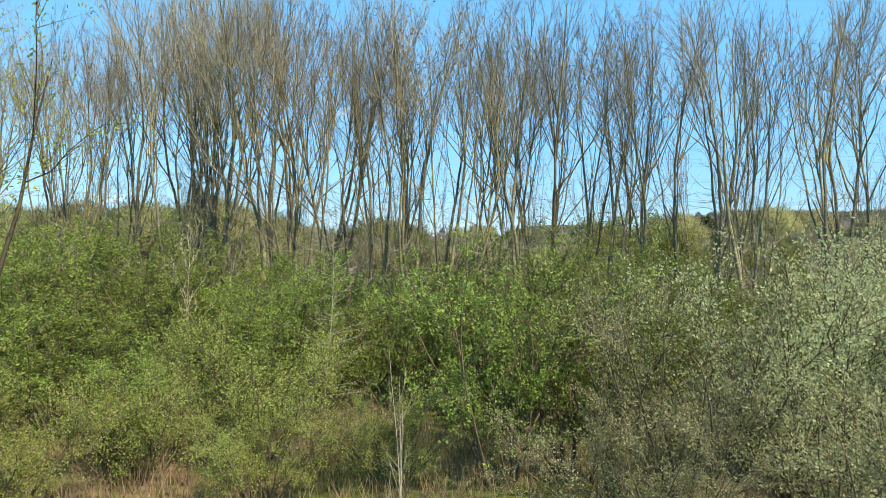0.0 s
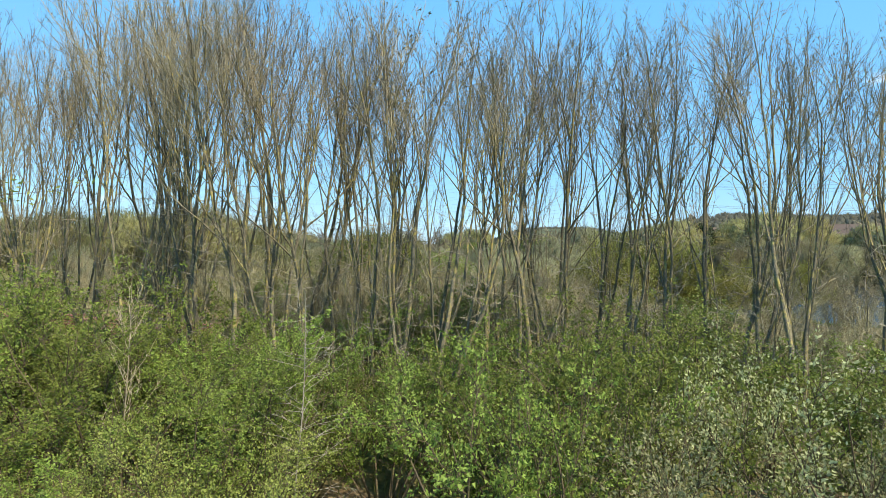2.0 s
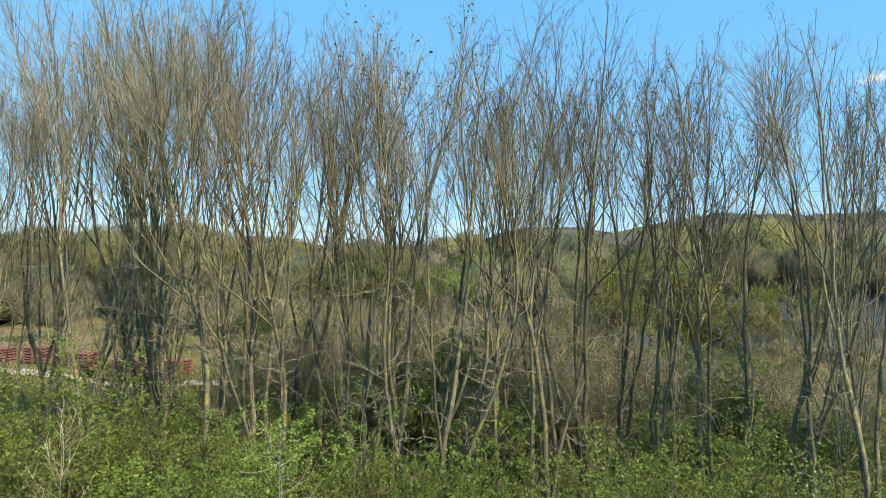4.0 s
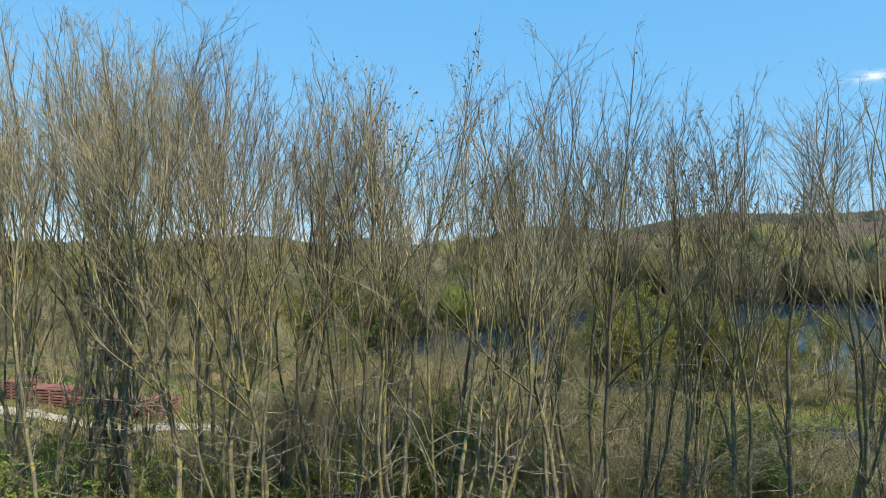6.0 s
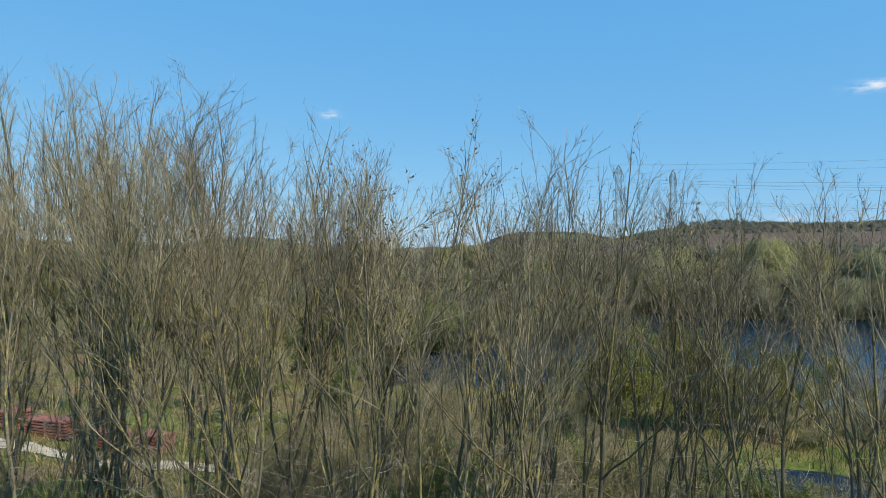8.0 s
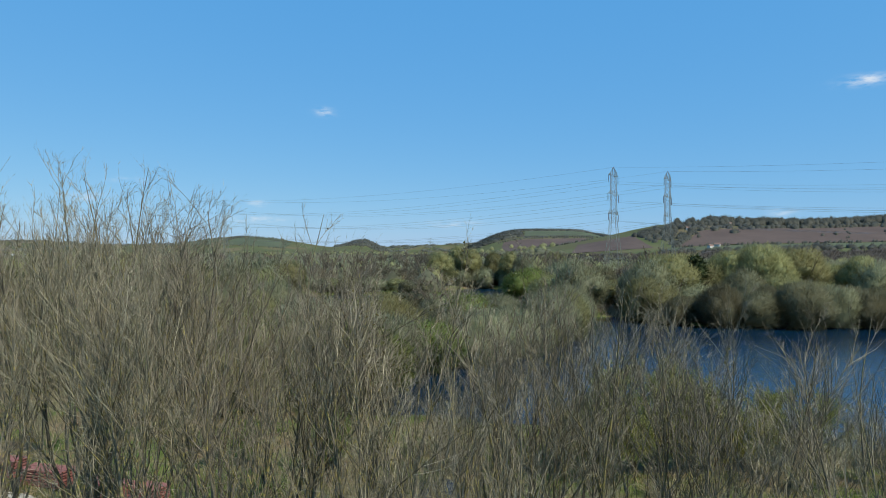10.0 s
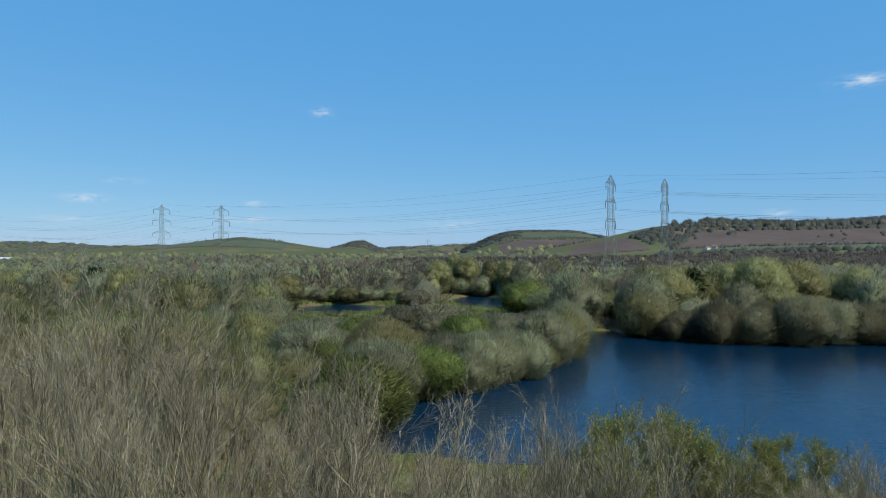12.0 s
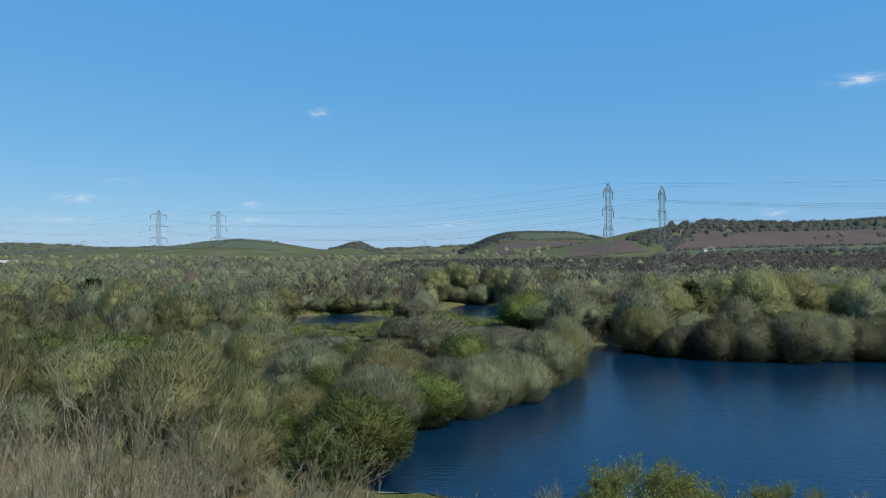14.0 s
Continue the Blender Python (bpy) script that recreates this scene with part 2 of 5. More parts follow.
def water_material():
    m, t, b = mat("lake_water")
    c = t.nodes.new("ShaderNodeTexCoord")
    mp = t.nodes.new("ShaderNodeMapping")
    mp.inputs["Rotation"].default_value = (0, 0, radians(25))
    mp.inputs["Scale"].default_value = (0.55, 1.5, 1)
    t.links.new(c.outputs["Object"], mp.inputs[0])
    waves = t.nodes.new("ShaderNodeTexNoise")
    waves.inputs["Scale"].default_value, waves.inputs["Detail"].default_value = 1.3, 4
    t.links.new(mp.outputs[0], waves.inputs["Vector"])
    gust = tex(t, 0.03, 3)
    b.inputs["Base Color"].default_value = (0.002, 0.019, 0.046, 1)
    b.inputs["IOR"].default_value = 1.33
    rough = t.nodes.new("ShaderNodeMapRange")
    rough.inputs["From Min"].default_value, rough.inputs["From Max"].default_value = 0.35, 0.65
    rough.inputs["To Min"].default_value, rough.inputs["To Max"].default_value = 0.08, 0.16
    t.links.new(gust.outputs[0], rough.inputs[0])
    t.links.new(rough.outputs[0], b.inputs["Roughness"])
    bump(t, b, waves.outputs[0], 0.55, 0.12)
    return m


def plain(name, colour, rough=0.7, metal=0.0, scale=6.0, amount=0.25):
    m, t, b = mat(name)
    n = tex(t, scale, 5)
    lo = tuple(max(0.0, v * (1 - amount)) for v in colour)
    hi = tuple(min(1.0, v * (1 + amount)) for v in colour)
    t.links.new(ramp(t, n.outputs[0], [(0.3, lo), (0.7, hi)]), b.inputs["Base Color"])
    b.inputs["Roughness"].default_value, b.inputs["Metallic"].default_value = rough, metal
    bump(t, b, n.outputs[0], 0.3, 0.01)
    return m


M_GROUND, M_WATER = ground_material(), water_material()
M_PLOUGH = field_material("ploughed_red_soil", (0.078, 0.060, 0.052), (0.110, 0.084, 0.072))
# pasture green dulled towards blue-grey, distance haze put into the colour
M_PASTURE = field_material("hazy_green_pasture", (0.066, 0.082, 0.050), (0.09, 0.108, 0.066))
M_STUBBLE = field_material("olive_stubble", (0.10, 0.10, 0.05), (0.15, 0.14, 0.075))
M_STEEL = plain("galvanised_steel", (0.16, 0.185, 0.17), 0.6, 0.2, 2.0)
M_INSUL = plain("glazed_insulator", (0.10, 0.09, 0.08), 0.25)
M_CABLE = plain("aluminium_cable", (0.16, 0.17, 0.19), 0.5, 0.4)
M_TRACK = plain("pale_gravel", (0.33, 0.30, 0.24), 0.95, 0.0, 4.0, 0.35)
M_RED = plain("faded_red_paint", (0.235, 0.09, 0.07), 0.7, 0.0, 3.0, 0.4)
M_TIMBER = plain("weathered_timber", (0.22, 0.19, 0.15), 0.9, 0.0, 5.0, 0.35)
M_WALL = plain("rendered_wall", (0.60, 0.57, 0.52), 0.9, 0.0, 0.5)
M_ROOF = plain("tiled_roof", (0.20, 0.13, 0.10), 0.85, 0.0, 0.8)
M_GLASS = plain("dark_window", (0.03, 0.035, 0.04), 0.15, 0.0, 0.5)


# ---- mesh tools ----
def mesh_of(name, v, faces, material, smooth=False, normals=None):
    """A mesh from vertices (n, 3) and a list of face arrays, each (m, 3) or (m, 4)."""
    me = bpy.data.meshes.new(name)
    v = np.ascontiguousarray(v, dtype=np.float32)
    faces = [np.asarray(f, dtype=np.int32) for f in faces if len(f)]
    me.vertices.add(len(v))
    me.vertices.foreach_set("co", v.ravel())
    loops = np.concatenate([f.ravel() for f in faces])
    sizes = np.concatenate([np.full(len(f), f.shape[1], np.int32) for f in faces])
    me.loops.add(len(loops))
    me.loops.foreach_set("vertex_index", loops)
    me.polygons.add(len(sizes))
    me.polygons.foreach_set("loop_start", np.r_[0, np.cumsum(sizes)[:-1]].astype(np.int32))
    me.polygons.foreach_set("use_smooth", np.full(len(sizes), smooth))
    me.update(calc_edges=True)
    me.materials.append(material)
    if normals is not None:
        me.normals_split_custom_set_from_vertices(normals.astype(np.float32).tolist())
    return me


def piece(name, v, faces, material, parent=None, label="", smooth=False, normals=None):
    ob = new(name, mesh_of(name, v, faces, material, smooth, normals))
    if parent is not None:
        ob.parent = parent
    if label:
        ob["label"] = label
    return ob


def unit(a):
    return a / np.maximum(np.linalg.norm(a, axis=-1, keepdims=True), 1e-9)


def tubes(pts, rad, sides):
    """Tapered tubes along polylines pts (n, k, 3) with radii (n, k)."""
    n, k, _ = pts.shape
    tan = unit(np.gradient(pts, axis=1)) if k > 2 else np.repeat(unit(pts[:, 1:] - pts[:, :1]), 2, axis=1)
    ref = np.where(np.abs(tan[..., 2:3]) > 0.9, np.array([1.0, 0, 0]), np.array([0, 0, 1.0]))
    a = unit(np.cross(tan, ref))
    b = np.cross(tan, a)
    ang = np.arange(sides) * 2 * np.pi / sides
    ring = a[:, :, None] * np.cos(ang)[None, None, :, None] + b[:, :, None] * np.sin(ang)[None, None, :, None]
    v = (pts[:, :, None] + ring * rad[:, :, None, None]).reshape(-1, 3)
    i = np.arange(n * k * sides).reshape(n, k, sides)
    p, q = i[:, :-1], i[:, 1:]
    f = np.stack([p, np.roll(p, -1, 2), np.roll(q, -1, 2), q], -1).reshape(-1, 4)
    return v, f


def spikes(base, tip, rad):
    """Thin three-sided cones."""
    d = unit(tip - base)
    ref = np.where(np.abs(d[:, 2:3]) > 0.9, np.array([1.0, 0, 0]), np.array([0, 0, 1.0]))
    a = unit(np.cross(d, ref))
    b = np.cross(d, a)
    vs = [base + rad[:, None] * (a * math.cos(w) + b * math.sin(w)) for w in (0, 2.094, 4.189)] + [tip]
    v = np.stack(vs, 1).reshape(-1, 3)
    o = np.arange(len(base))[:, None] * 4
    f = np.concatenate([o + np.array([[0, 1, 3]]), o + np.array([[1, 2, 3]]), o + np.array([[2, 0, 3]])])
    return v, f


def leaves(rng, c, d, length, width):
    """Rhombic leaves at c along d."""
    a = unit(d)
    b = unit(np.cross(a, rng.normal(size=a.shape)))
    n = np.cross(a, b)
    l, w = length[:, None], width[:, None]
    v = np.stack([c, c + a * l * 0.45 + b * w * 0.5 + n * w * 0.15, c + a * l, c + a * l * 0.45 - b * w * 0.5 + n * w * 0.15], 1).reshape(-1, 3)
    f = np.arange(len(c) * 4).reshape(-1, 4)
    return v, f


def tufts(rng, c, d, length, width):
    """Single blades: one narrow triangle each."""
    a = unit(d)
    b = unit(np.cross(a, rng.normal(size=a.shape)))
    v = np.stack([c - b * width[:, None] * 0.5, c + b * width[:, None] * 0.5, c + a * length[:, None]], 1).reshape(-1, 3)
    return v, np.arange(len(c) * 3).reshape(-1, 3)


def grow(rng, start, way, length, k, wobble, up):
    """Polylines that start along way, stray a little and turn upwards."""
    n = len(start)
    pts = np.empty((n, k, 3))
    pts[:, 0] = start
    d = unit(way)
    step = (length / (k - 1))[:, None]
    for i in range(1, k):
        d = unit(d + rng.normal(size=(n, 3)) * wobble + np.array([0, 0, up]))
        pts[:, i] = pts[:, i - 1] + d * step
    return pts


def along(rng, pts, rad, n, lo, hi, angle, weight=None):
    """n places on the polylines, with ways that fork off by about the angle (radians), the radius there and the share along."""
    k = pts.shape[1]
    w = weight if weight is not None else np.linalg.norm(np.diff(pts, axis=1), axis=2).sum(1)
    j = rng.choice(len(pts), n, p=w / w.sum())
    s = rng.uniform(lo, hi, n)
    x = s * (k - 1)
    i = np.minimum(x.astype(int), k - 2)
    fr = (x - i)[:, None]
    p = pts[j, i] * (1 - fr) + pts[j, i + 1] * fr
    tan = unit(pts[j, i + 1] - pts[j, i])
    r = rad[j, i] * (1 - fr[:, 0]) + rad[j, i + 1] * fr[:, 0]
    side = unit(np.cross(tan, rng.normal(size=(n, 3))))
    a = (angle * rng.uniform(0.7, 1.3, n))[:, None]
    return p, tan * np.cos(a) + side * np.sin(a), r, s


def taper(n, k, r0, r1):
    s = np.linspace(0, 1, k)[None]
    return np.broadcast_to(r0, (n,))[:, None] * (1 - s) + np.broadcast_to(r1, (n,))[:, None] * s


# ---- plants ----
def bare_tree(seed, height, stems, label, spread=0.14, buds=0, limbs_n=19, branch_n=120, twig_n=780, let_n=1900, kind="bare_tree", low=0.5, girth=0.0058, dead=36):
    """A tall bare tree: leader and fellow stems that fork low and run up together, rising limbs, brooms of fine upright twigs. Stands at the origin."""
    rng = np.random.default_rng(seed)
    ob = tagged(new(kind), label, "tree", "bare trees in the belt")
    r0 = height * girth
    k = 22
    lead = grow(rng, np.zeros((1, 3)), np.array([[rng.normal() * 0.05, rng.normal() * 0.05, 1]]), np.array([height * 0.95]), k, 0.075, 0.16)
    lead[:, :, 2] *= height * 0.92 / lead[0, -1, 2]
    lead_r = taper(1, k, r0, 0.006) * np.r_[1.35, 1.1, np.ones(k - 2)][None]
    v, f = tubes(lead, lead_r, 7)
    piece("trunk", v, [f], M_BARK, ob, "", True)
    all_p, all_r = [lead], [lead_r]
    if stems > 1:
        p, d, r, s = along(rng, lead, lead_r, stems - 1, 0.05, 0.36, spread * 2.7)
        ln = height * (1 - s) * rng.uniform(0.72, 0.90, stems - 1)
        fel = grow(rng, p, d, ln, k, 0.085, 0.15)
        fr = taper(stems - 1, k, r * rng.uniform(0.6, 0.85, stems - 1), 0.006)
        for j in range(stems - 1):
            v, f = tubes(fel[j:j + 1], fr[j:j + 1], 6)
            piece("stem", v, [f], M_BARK, ob, "", True)
        all_p.append(fel)
        all_r.append(fr)
    sp, sr = np.concatenate(all_p), np.concatenate(all_r)
    # limbs rise steeply from the stems and end in the crown's rounded top
    p, d, r, s = along(rng, sp, sr, limbs_n, low - 0.1, 0.84, 0.38)
    ln = height * (1 - s) * rng.uniform(0.4, 0.82, limbs_n)
    lp = grow(rng, p, d, ln, 10, 0.11, 0.075)
    lr = taper(limbs_n, 10, np.clip(r * 0.62, 0.012, 0.030), 0.006)
    v, f = tubes(lp, lr, 4)
    tagged(piece("branchwork", v, [f], M_LIMB, ob, "", True), kind="stuff")
    n1 = int(branch_n * 0.3)
    p1, d1, r1, s1 = along(rng, sp, sr, n1, low + 0.14, 0.98, 0.42)
    p2, d2, r2, s2 = along(rng, lp, lr, branch_n - n1, 0.3, 0.95, 0.4)
    bp = grow(rng, np.r_[p1, p2], np.r_[d1, d2], rng.uniform(0.6, 1.9, branch_n), 6, 0.12, 0.075)
    br = taper(branch_n, 6, 0.0082, 0.0034)
    v0, f0 = tubes(bp, br, 3)
    # dead side branches low on the stems, crooked and level
    p0, d0, r9, s9 = along(rng, sp, sr, dead, 0.06, 0.5, 1.2)
    dp = grow(rng, p0, d0, rng.uniform(0.4, 1.9, dead), 7, 0.27, 0.03)
    v, f = tubes(dp, taper(dead, 7, 0.013, 0.004), 3)
    p9, d9, r9, s9 = along(rng, dp, taper(dead, 7, 0.013, 0.004), dead * 4, 0.3, 1.0, 0.8)
    v9, f9 = spikes(p9, p9 + d9 * rng.uniform(0.12, 0.45, dead * 4)[:, None], np.full(dead * 4, 0.005))
    tagged(piece("dead_branchwork", np.r_[v, v9], [f, f9 + len(v)], M_DEAD, ob, "", True), kind="stuff")
    n1 = twig_n // 5
    p1, d1, r1, s1 = along(rng, lp, lr, n1, 0.6, 1.0, 0.5)
    p2, d2, r2, s2 = along(rng, bp, br, twig_n - n1, 0.3, 1.0, 0.46)
    tp = grow(rng, np.r_[p1, p2], np.r_[d1, d2], rng.uniform(0.2, 0.6, twig_n), 2, 0.1, 0.12)
    v1, f1 = spikes(tp[:, 0], tp[:, 1], np.full(twig_n, 0.0044))
    p, d, r, s = along(rng, tp, taper(twig_n, 2, 0.004, 0.003), let_n, 0.1, 1.0, 0.75)
    d = unit(d + np.array([0, 0, 0.12]))
    v2, f2 = tufts(rng, p, d, rng.uniform(0.08, 0.26, let_n), np.full(let_n, 0.0085))
    tagged(piece("twig_crown", np.r_[v0, v1, v2], [f0, f1 + len(v0), f2 + len(v0) + len(v1)], M_TWIG, ob), kind="stuff")
    if buds:
        top = tp[tp[:, -1, 2] > height * 0.66]
        rb = taper(len(top), 2, 0.01, 0.01)
        p, d, r, s = along(rng, top, rb, buds, 0.05, 0.7, 0.9)
        big = 0.8 if buds > 300 else 0.55
        v, f = leaves(rng, p, d, rng.uniform(0.06, 0.13, buds) * big, rng.uniform(0.035, 0.075, buds) * big)
        tagged(piece("bud_growth", v, [f], M_BUD, ob, "dark catkins and opening buds"), kind="stuff")
    return ob


def shrub(seed, kind, label, material, height, radius, stems=9, twig_n=700, leaf_n=9500, leaf=(0.042, 0.075), slim=0.6, stem_mat=None, up=0.08, small=False):
    """A many-stemmed shrub with real leaves on its twigs."""
    rng = np.random.default_rng(seed)
    ob = tagged(new(kind), label, "shrub")
    az_ = rng.uniform(0, 2 * np.pi, stems)
    lean = np.sqrt(rng.uniform(0.02, 1, stems)) * math.atan2(radius, height) * 1.25
    d = np.stack([np.cos(az_) * np.sin(lean), np.sin(az_) * np.sin(lean), np.cos(lean)], 1)
    base = np.stack([np.cos(az_), np.sin(az_), 0 * az_], 1) * radius * 0.12 - np.array([0, 0, 0.1])
    sp = grow(rng, base, d, height * rng.uniform(0.8, 1.06, stems) / np.maximum(np.cos(lean), 0.6) ** 0.5, 8, 0.10, up * 0.5)
    sr = taper(stems, 8, 0.010 * height * rng.uniform(0.6, 1.1, stems), 0.006)
    nl = stems * 7
    p, d, r, s = along(rng, sp, sr, nl, 0.2, 0.95, 0.75)
    lp = grow(rng, p, d, height * rng.uniform(0.16, 0.36, nl), 5, 0.16, up)
    lr = taper(nl, 5, np.minimum(r * 0.6, 0.02), 0.005)
    v2, f2 = tubes(lp, lr, 3)
    for j in range(stems):
        a_, b_ = tubes(sp[j:j + 1], sr[j:j + 1], 5)
        piece("stem", a_, [b_], stem_mat or M_STEM, ob, "", True)
    tagged(piece("branchwork", v2, [f2], stem_mat or M_STEM, ob, "", True), kind="stuff")
    p, d, r, s = along(rng, lp, lr, twig_n, 0.1, 1.0, 0.7)
    tp = grow(rng, p, d, rng.uniform(0.3, 0.85, twig_n) * (height / 4) ** 0.5, 2, 0.2, up)
    tr_ = taper(twig_n, 2, 0.005, 0.003)
    v, f = spikes(tp[:, 0], tp[:, 1], np.full(twig_n, 0.006))
    tagged(piece("twig_crown", v, [f], stem_mat or M_STEM, ob), kind="stuff")
    ln = rng.uniform(*leaf, leaf_n)
    if small:
        p, d, r, s = along(rng, tp, tr_, leaf_n // 4, 0.05, 1.0, 0.9)
        p, d = np.repeat(p, 4, 0), np.repeat(d, 4, 0) + rng.normal(size=(leaf_n // 4 * 4, 3)) * 0.6
        p = p + rng.normal(size=p.shape) * 0.035
        v, f = tufts(rng, p, d, ln[:len(p)], ln[:len(p)] * slim)
    else:
        p, d, r, s = along(rng, tp, tr_, leaf_n, 0.05, 1.0, 0.9)
        p = p + rng.normal(size=p.shape) * 0.05
        v, f = leaves(rng, p, d + np.array([0, 0, 0.2]), ln, ln * slim)
    tagged(piece("foliage", v, [f], material, ob), kind="stuff")
    return ob


def sapling(seed, label, height, material, branches, level, twigs=60):
    rng = np.random.default_rng(seed)
    ob = tagged(new("sapling"), label, "young tree")
    lead = grow(rng, np.zeros((1, 3)), np.array([[0.02, 0, 1.0]]), np.array([height]), 14, 0.022, 0.05)
    lr = taper(1, 14, 0.0036 * height + 0.002, 0.003)
    v, f = tubes(lead, lr, 6)
    piece("stem", v, [f], material, ob, "", True)
    p, d, r, s = along(rng, lead, lr, branches, 0.2, 0.92, 1.25 if level else 0.7)
    bp = grow(rng, p, d, height * rng.uniform(0.12, 0.26, branches) * (1.15 - 0.6 * s), 7, 0.10, 0.02 if level else 0.14)
    br = taper(branches, 7, 0.0045, 0.0018)
    v1, f1 = tubes(bp, br, 4)
    p, d, r, s = along(rng, bp, br, twigs, 0.3, 1.0, 0.6)
    v2, f2 = spikes(p, p + d * rng.uniform(0.12, 0.4, twigs)[:, None], np.full(twigs, 0.004))
    tagged(piece("branchwork", np.r_[v1, v2], [f1, f2 + len(v1)], material, ob, "", True), kind="stuff")
    return ob


def ico(level):
    bm = bmesh.new()
    bmesh.ops.create_icosphere(bm, subdivisions=level, radius=1.0)
    v = np.array([x.co[:] for x in bm.verts])
    f = np.array([[x.index for x in q.verts] for q in bm.faces])
    bm.free()
    return v, f


ICO1, ICO2 = ico(1), ico(2)


def crown(rng, height, radius, base, lumps, n, length, width, rise, core=0.68):
    """A rounded crown of many fine shoots over a denser inside. Gives vertices, faces and normals."""
    cz, rz = (height + base) / 2, (height - base) / 2
    u = unit(rng.normal(size=(lumps, 3)))
    u[:, 2] = np.abs(u[:, 2]) * 1.05 - 0.25
    lr = radius * rng.uniform(0.28, 0.62, lumps)
    lc = u * np.stack([radius - lr * 1.0, radius - lr * 1.0, np.maximum(rz - lr * 0.85, 0.1)], 1) * rng.uniform(0.9, 1.1, (lumps, 1)) + np.array([0, 0, cz])
    lc = np.r_[lc, [[0, 0, cz - rz * 0.1]]]
    lr = np.r_[lr, radius * 0.82]
    sq = np.r_[rng.uniform(0.8, 1.15, lumps), rz / radius * 1.08]
    w = lr ** 2
    j = rng.choice(lumps + 1, int(n * 2.4), p=w / w.sum())
    q = unit(rng.normal(size=(len(j), 3)))
    c = lc[j] + q * (lr[j] * rng.uniform(0.62, 1.08, len(j)) ** 0.7)[:, None] * np.stack([np.ones(len(j)), np.ones(len(j)), sq[j]], 1)
    keep = np.ones(len(j), bool)
    for i in range(lumps + 1):
        e = (c - lc[i]) / (lr[i] * np.array([1, 1, sq[i]]))
        keep &= (np.linalg.norm(e, axis=1) > 0.76) | (j == i)
    keep &= c[:, 2] > 0.12
    c, q = c[keep][:n], q[keep][:n]
    m = len(c)
    mid = np.array([0, 0, cz])
    d = unit(q * 0.7 + np.array([0, 0, rise]) + rng.normal(size=(m, 3)) * 0.38)
    long = np.where(rng.uniform(size=m) < 0.14, 2.0, 1.0)
    v1, f1 = tufts(rng, c - d * length * 0.35, d, rng.uniform(0.6, 1.4, m) * length * long, rng.uniform(0.6, 1.4, m) * width)
    n1 = unit(q * 0.4 + unit((c - mid) / np.array([radius, radius, rz])) * 0.5 + np.array([0, 0, 0.15]) + rng.normal(size=(m, 3)) * 0.36)
    vs, fs, ns, o = [v1], [f1], [np.repeat(n1, 3, 0)], len(v1)
    iv, if_ = ICO2
    for i in range(lumps + 1):
        vv = iv * (lr[i] * core * np.array([1, 1, sq[i]])) * rng.uniform(0.88, 1.08, (len(iv), 1)) + lc[i]
        vv[:, 2] = np.maximum(vv[:, 2], 0.05)
        vs.append(vv)
        ns.append(unit(iv + rng.normal(size=iv.shape) * 0.25))
        fs.append(if_ + o)
        o += len(vv)
    return np.concatenate(vs), np.concatenate(fs), np.concatenate(ns)


def crowned_tree(seed, kind, label, category, material, height, radius, base=0.3, lumps=9, n=2000, length=0.6, width=0.1, rise=0.6, trunk_mat=None, limbs=6):
    rng = np.random.default_rng(seed)
    ob = tagged(new(kind), label, category)
    k = max(2, limbs)
    az_ = rng.uniform(0, 6.283, k)
    d = np.stack([np.cos(az_) * 0.5, np.sin(az_) * 0.5, np.ones(k)], 1)
    d[0] = (0, 0, 1)
    sp = grow(rng, np.stack([np.cos(az_), np.sin(az_), 0 * az_ - 1], 1) * np.array([0.1, 0.1, 0.2]) * radius * 0.5, d, height * rng.uniform(0.7, 0.98, k), 7, 0.1, 0.05)
    v, f = tubes(sp[:, ::2], taper(k, 4, 0.016 * height, 0.02), 4)
    piece("trunk", v, [f], trunk_mat or M_STEM, ob, "", True)
    v, f, nn = crown(rng, height, radius, base, lumps, n, length, width, rise)
    piece("crown", v, [f], material, ob, "", True, nn)
    return ob


def haze_tree(seed, kind, label, material, height, radius, n=1500, trunk_mat=None, width=0.05, fan=0.34, k=6):
    """A bare tree seen from afar: trunk, limbs and a see-through crown of fine shoots."""
    rng = np.random.default_rng(seed)
    ob = tagged(new(kind), label, "tree")
    d = rng.normal(size=(k, 3)) * fan + np.array([0, 0, 1])
    d[0] = (0, 0, 1)
    sp = grow(rng, np.zeros((k, 3)) + np.array([0, 0, -0.2]), d, height * rng.uniform(0.75, 1.0, k), 8, 0.08, 0.06)
    sr = taper(k, 8, 0.008 * height, 0.02)
    v, f = tubes(sp, sr, 5)
    piece("trunk", v, [f], trunk_mat or M_BARK, ob, "", True)
    nl = 50
    p, dd, r, s = along(rng, sp, sr, nl, 0.25, 0.95, 0.7)
    lp = grow(rng, p, dd, radius * rng.uniform(0.45, 1.0, nl), 5, 0.16, 0.06)
    lr = taper(nl, 5, 0.045, 0.015)
    v1, f1 = tubes(lp, lr, 3)
    p, dd, r, s = along(rng, lp, lr, n, 0.1, 1.0, 0.7)
    v2, f2 = tufts(rng, p, dd + np.array([0, 0, 0.3]), rng.uniform(0.3, 0.9, n), rng.uniform(0.6, 1.5, n) * width)
    piece("crown", np.r_[v1, v2], [f1, f2 + len(v1)], material, ob)
    return ob


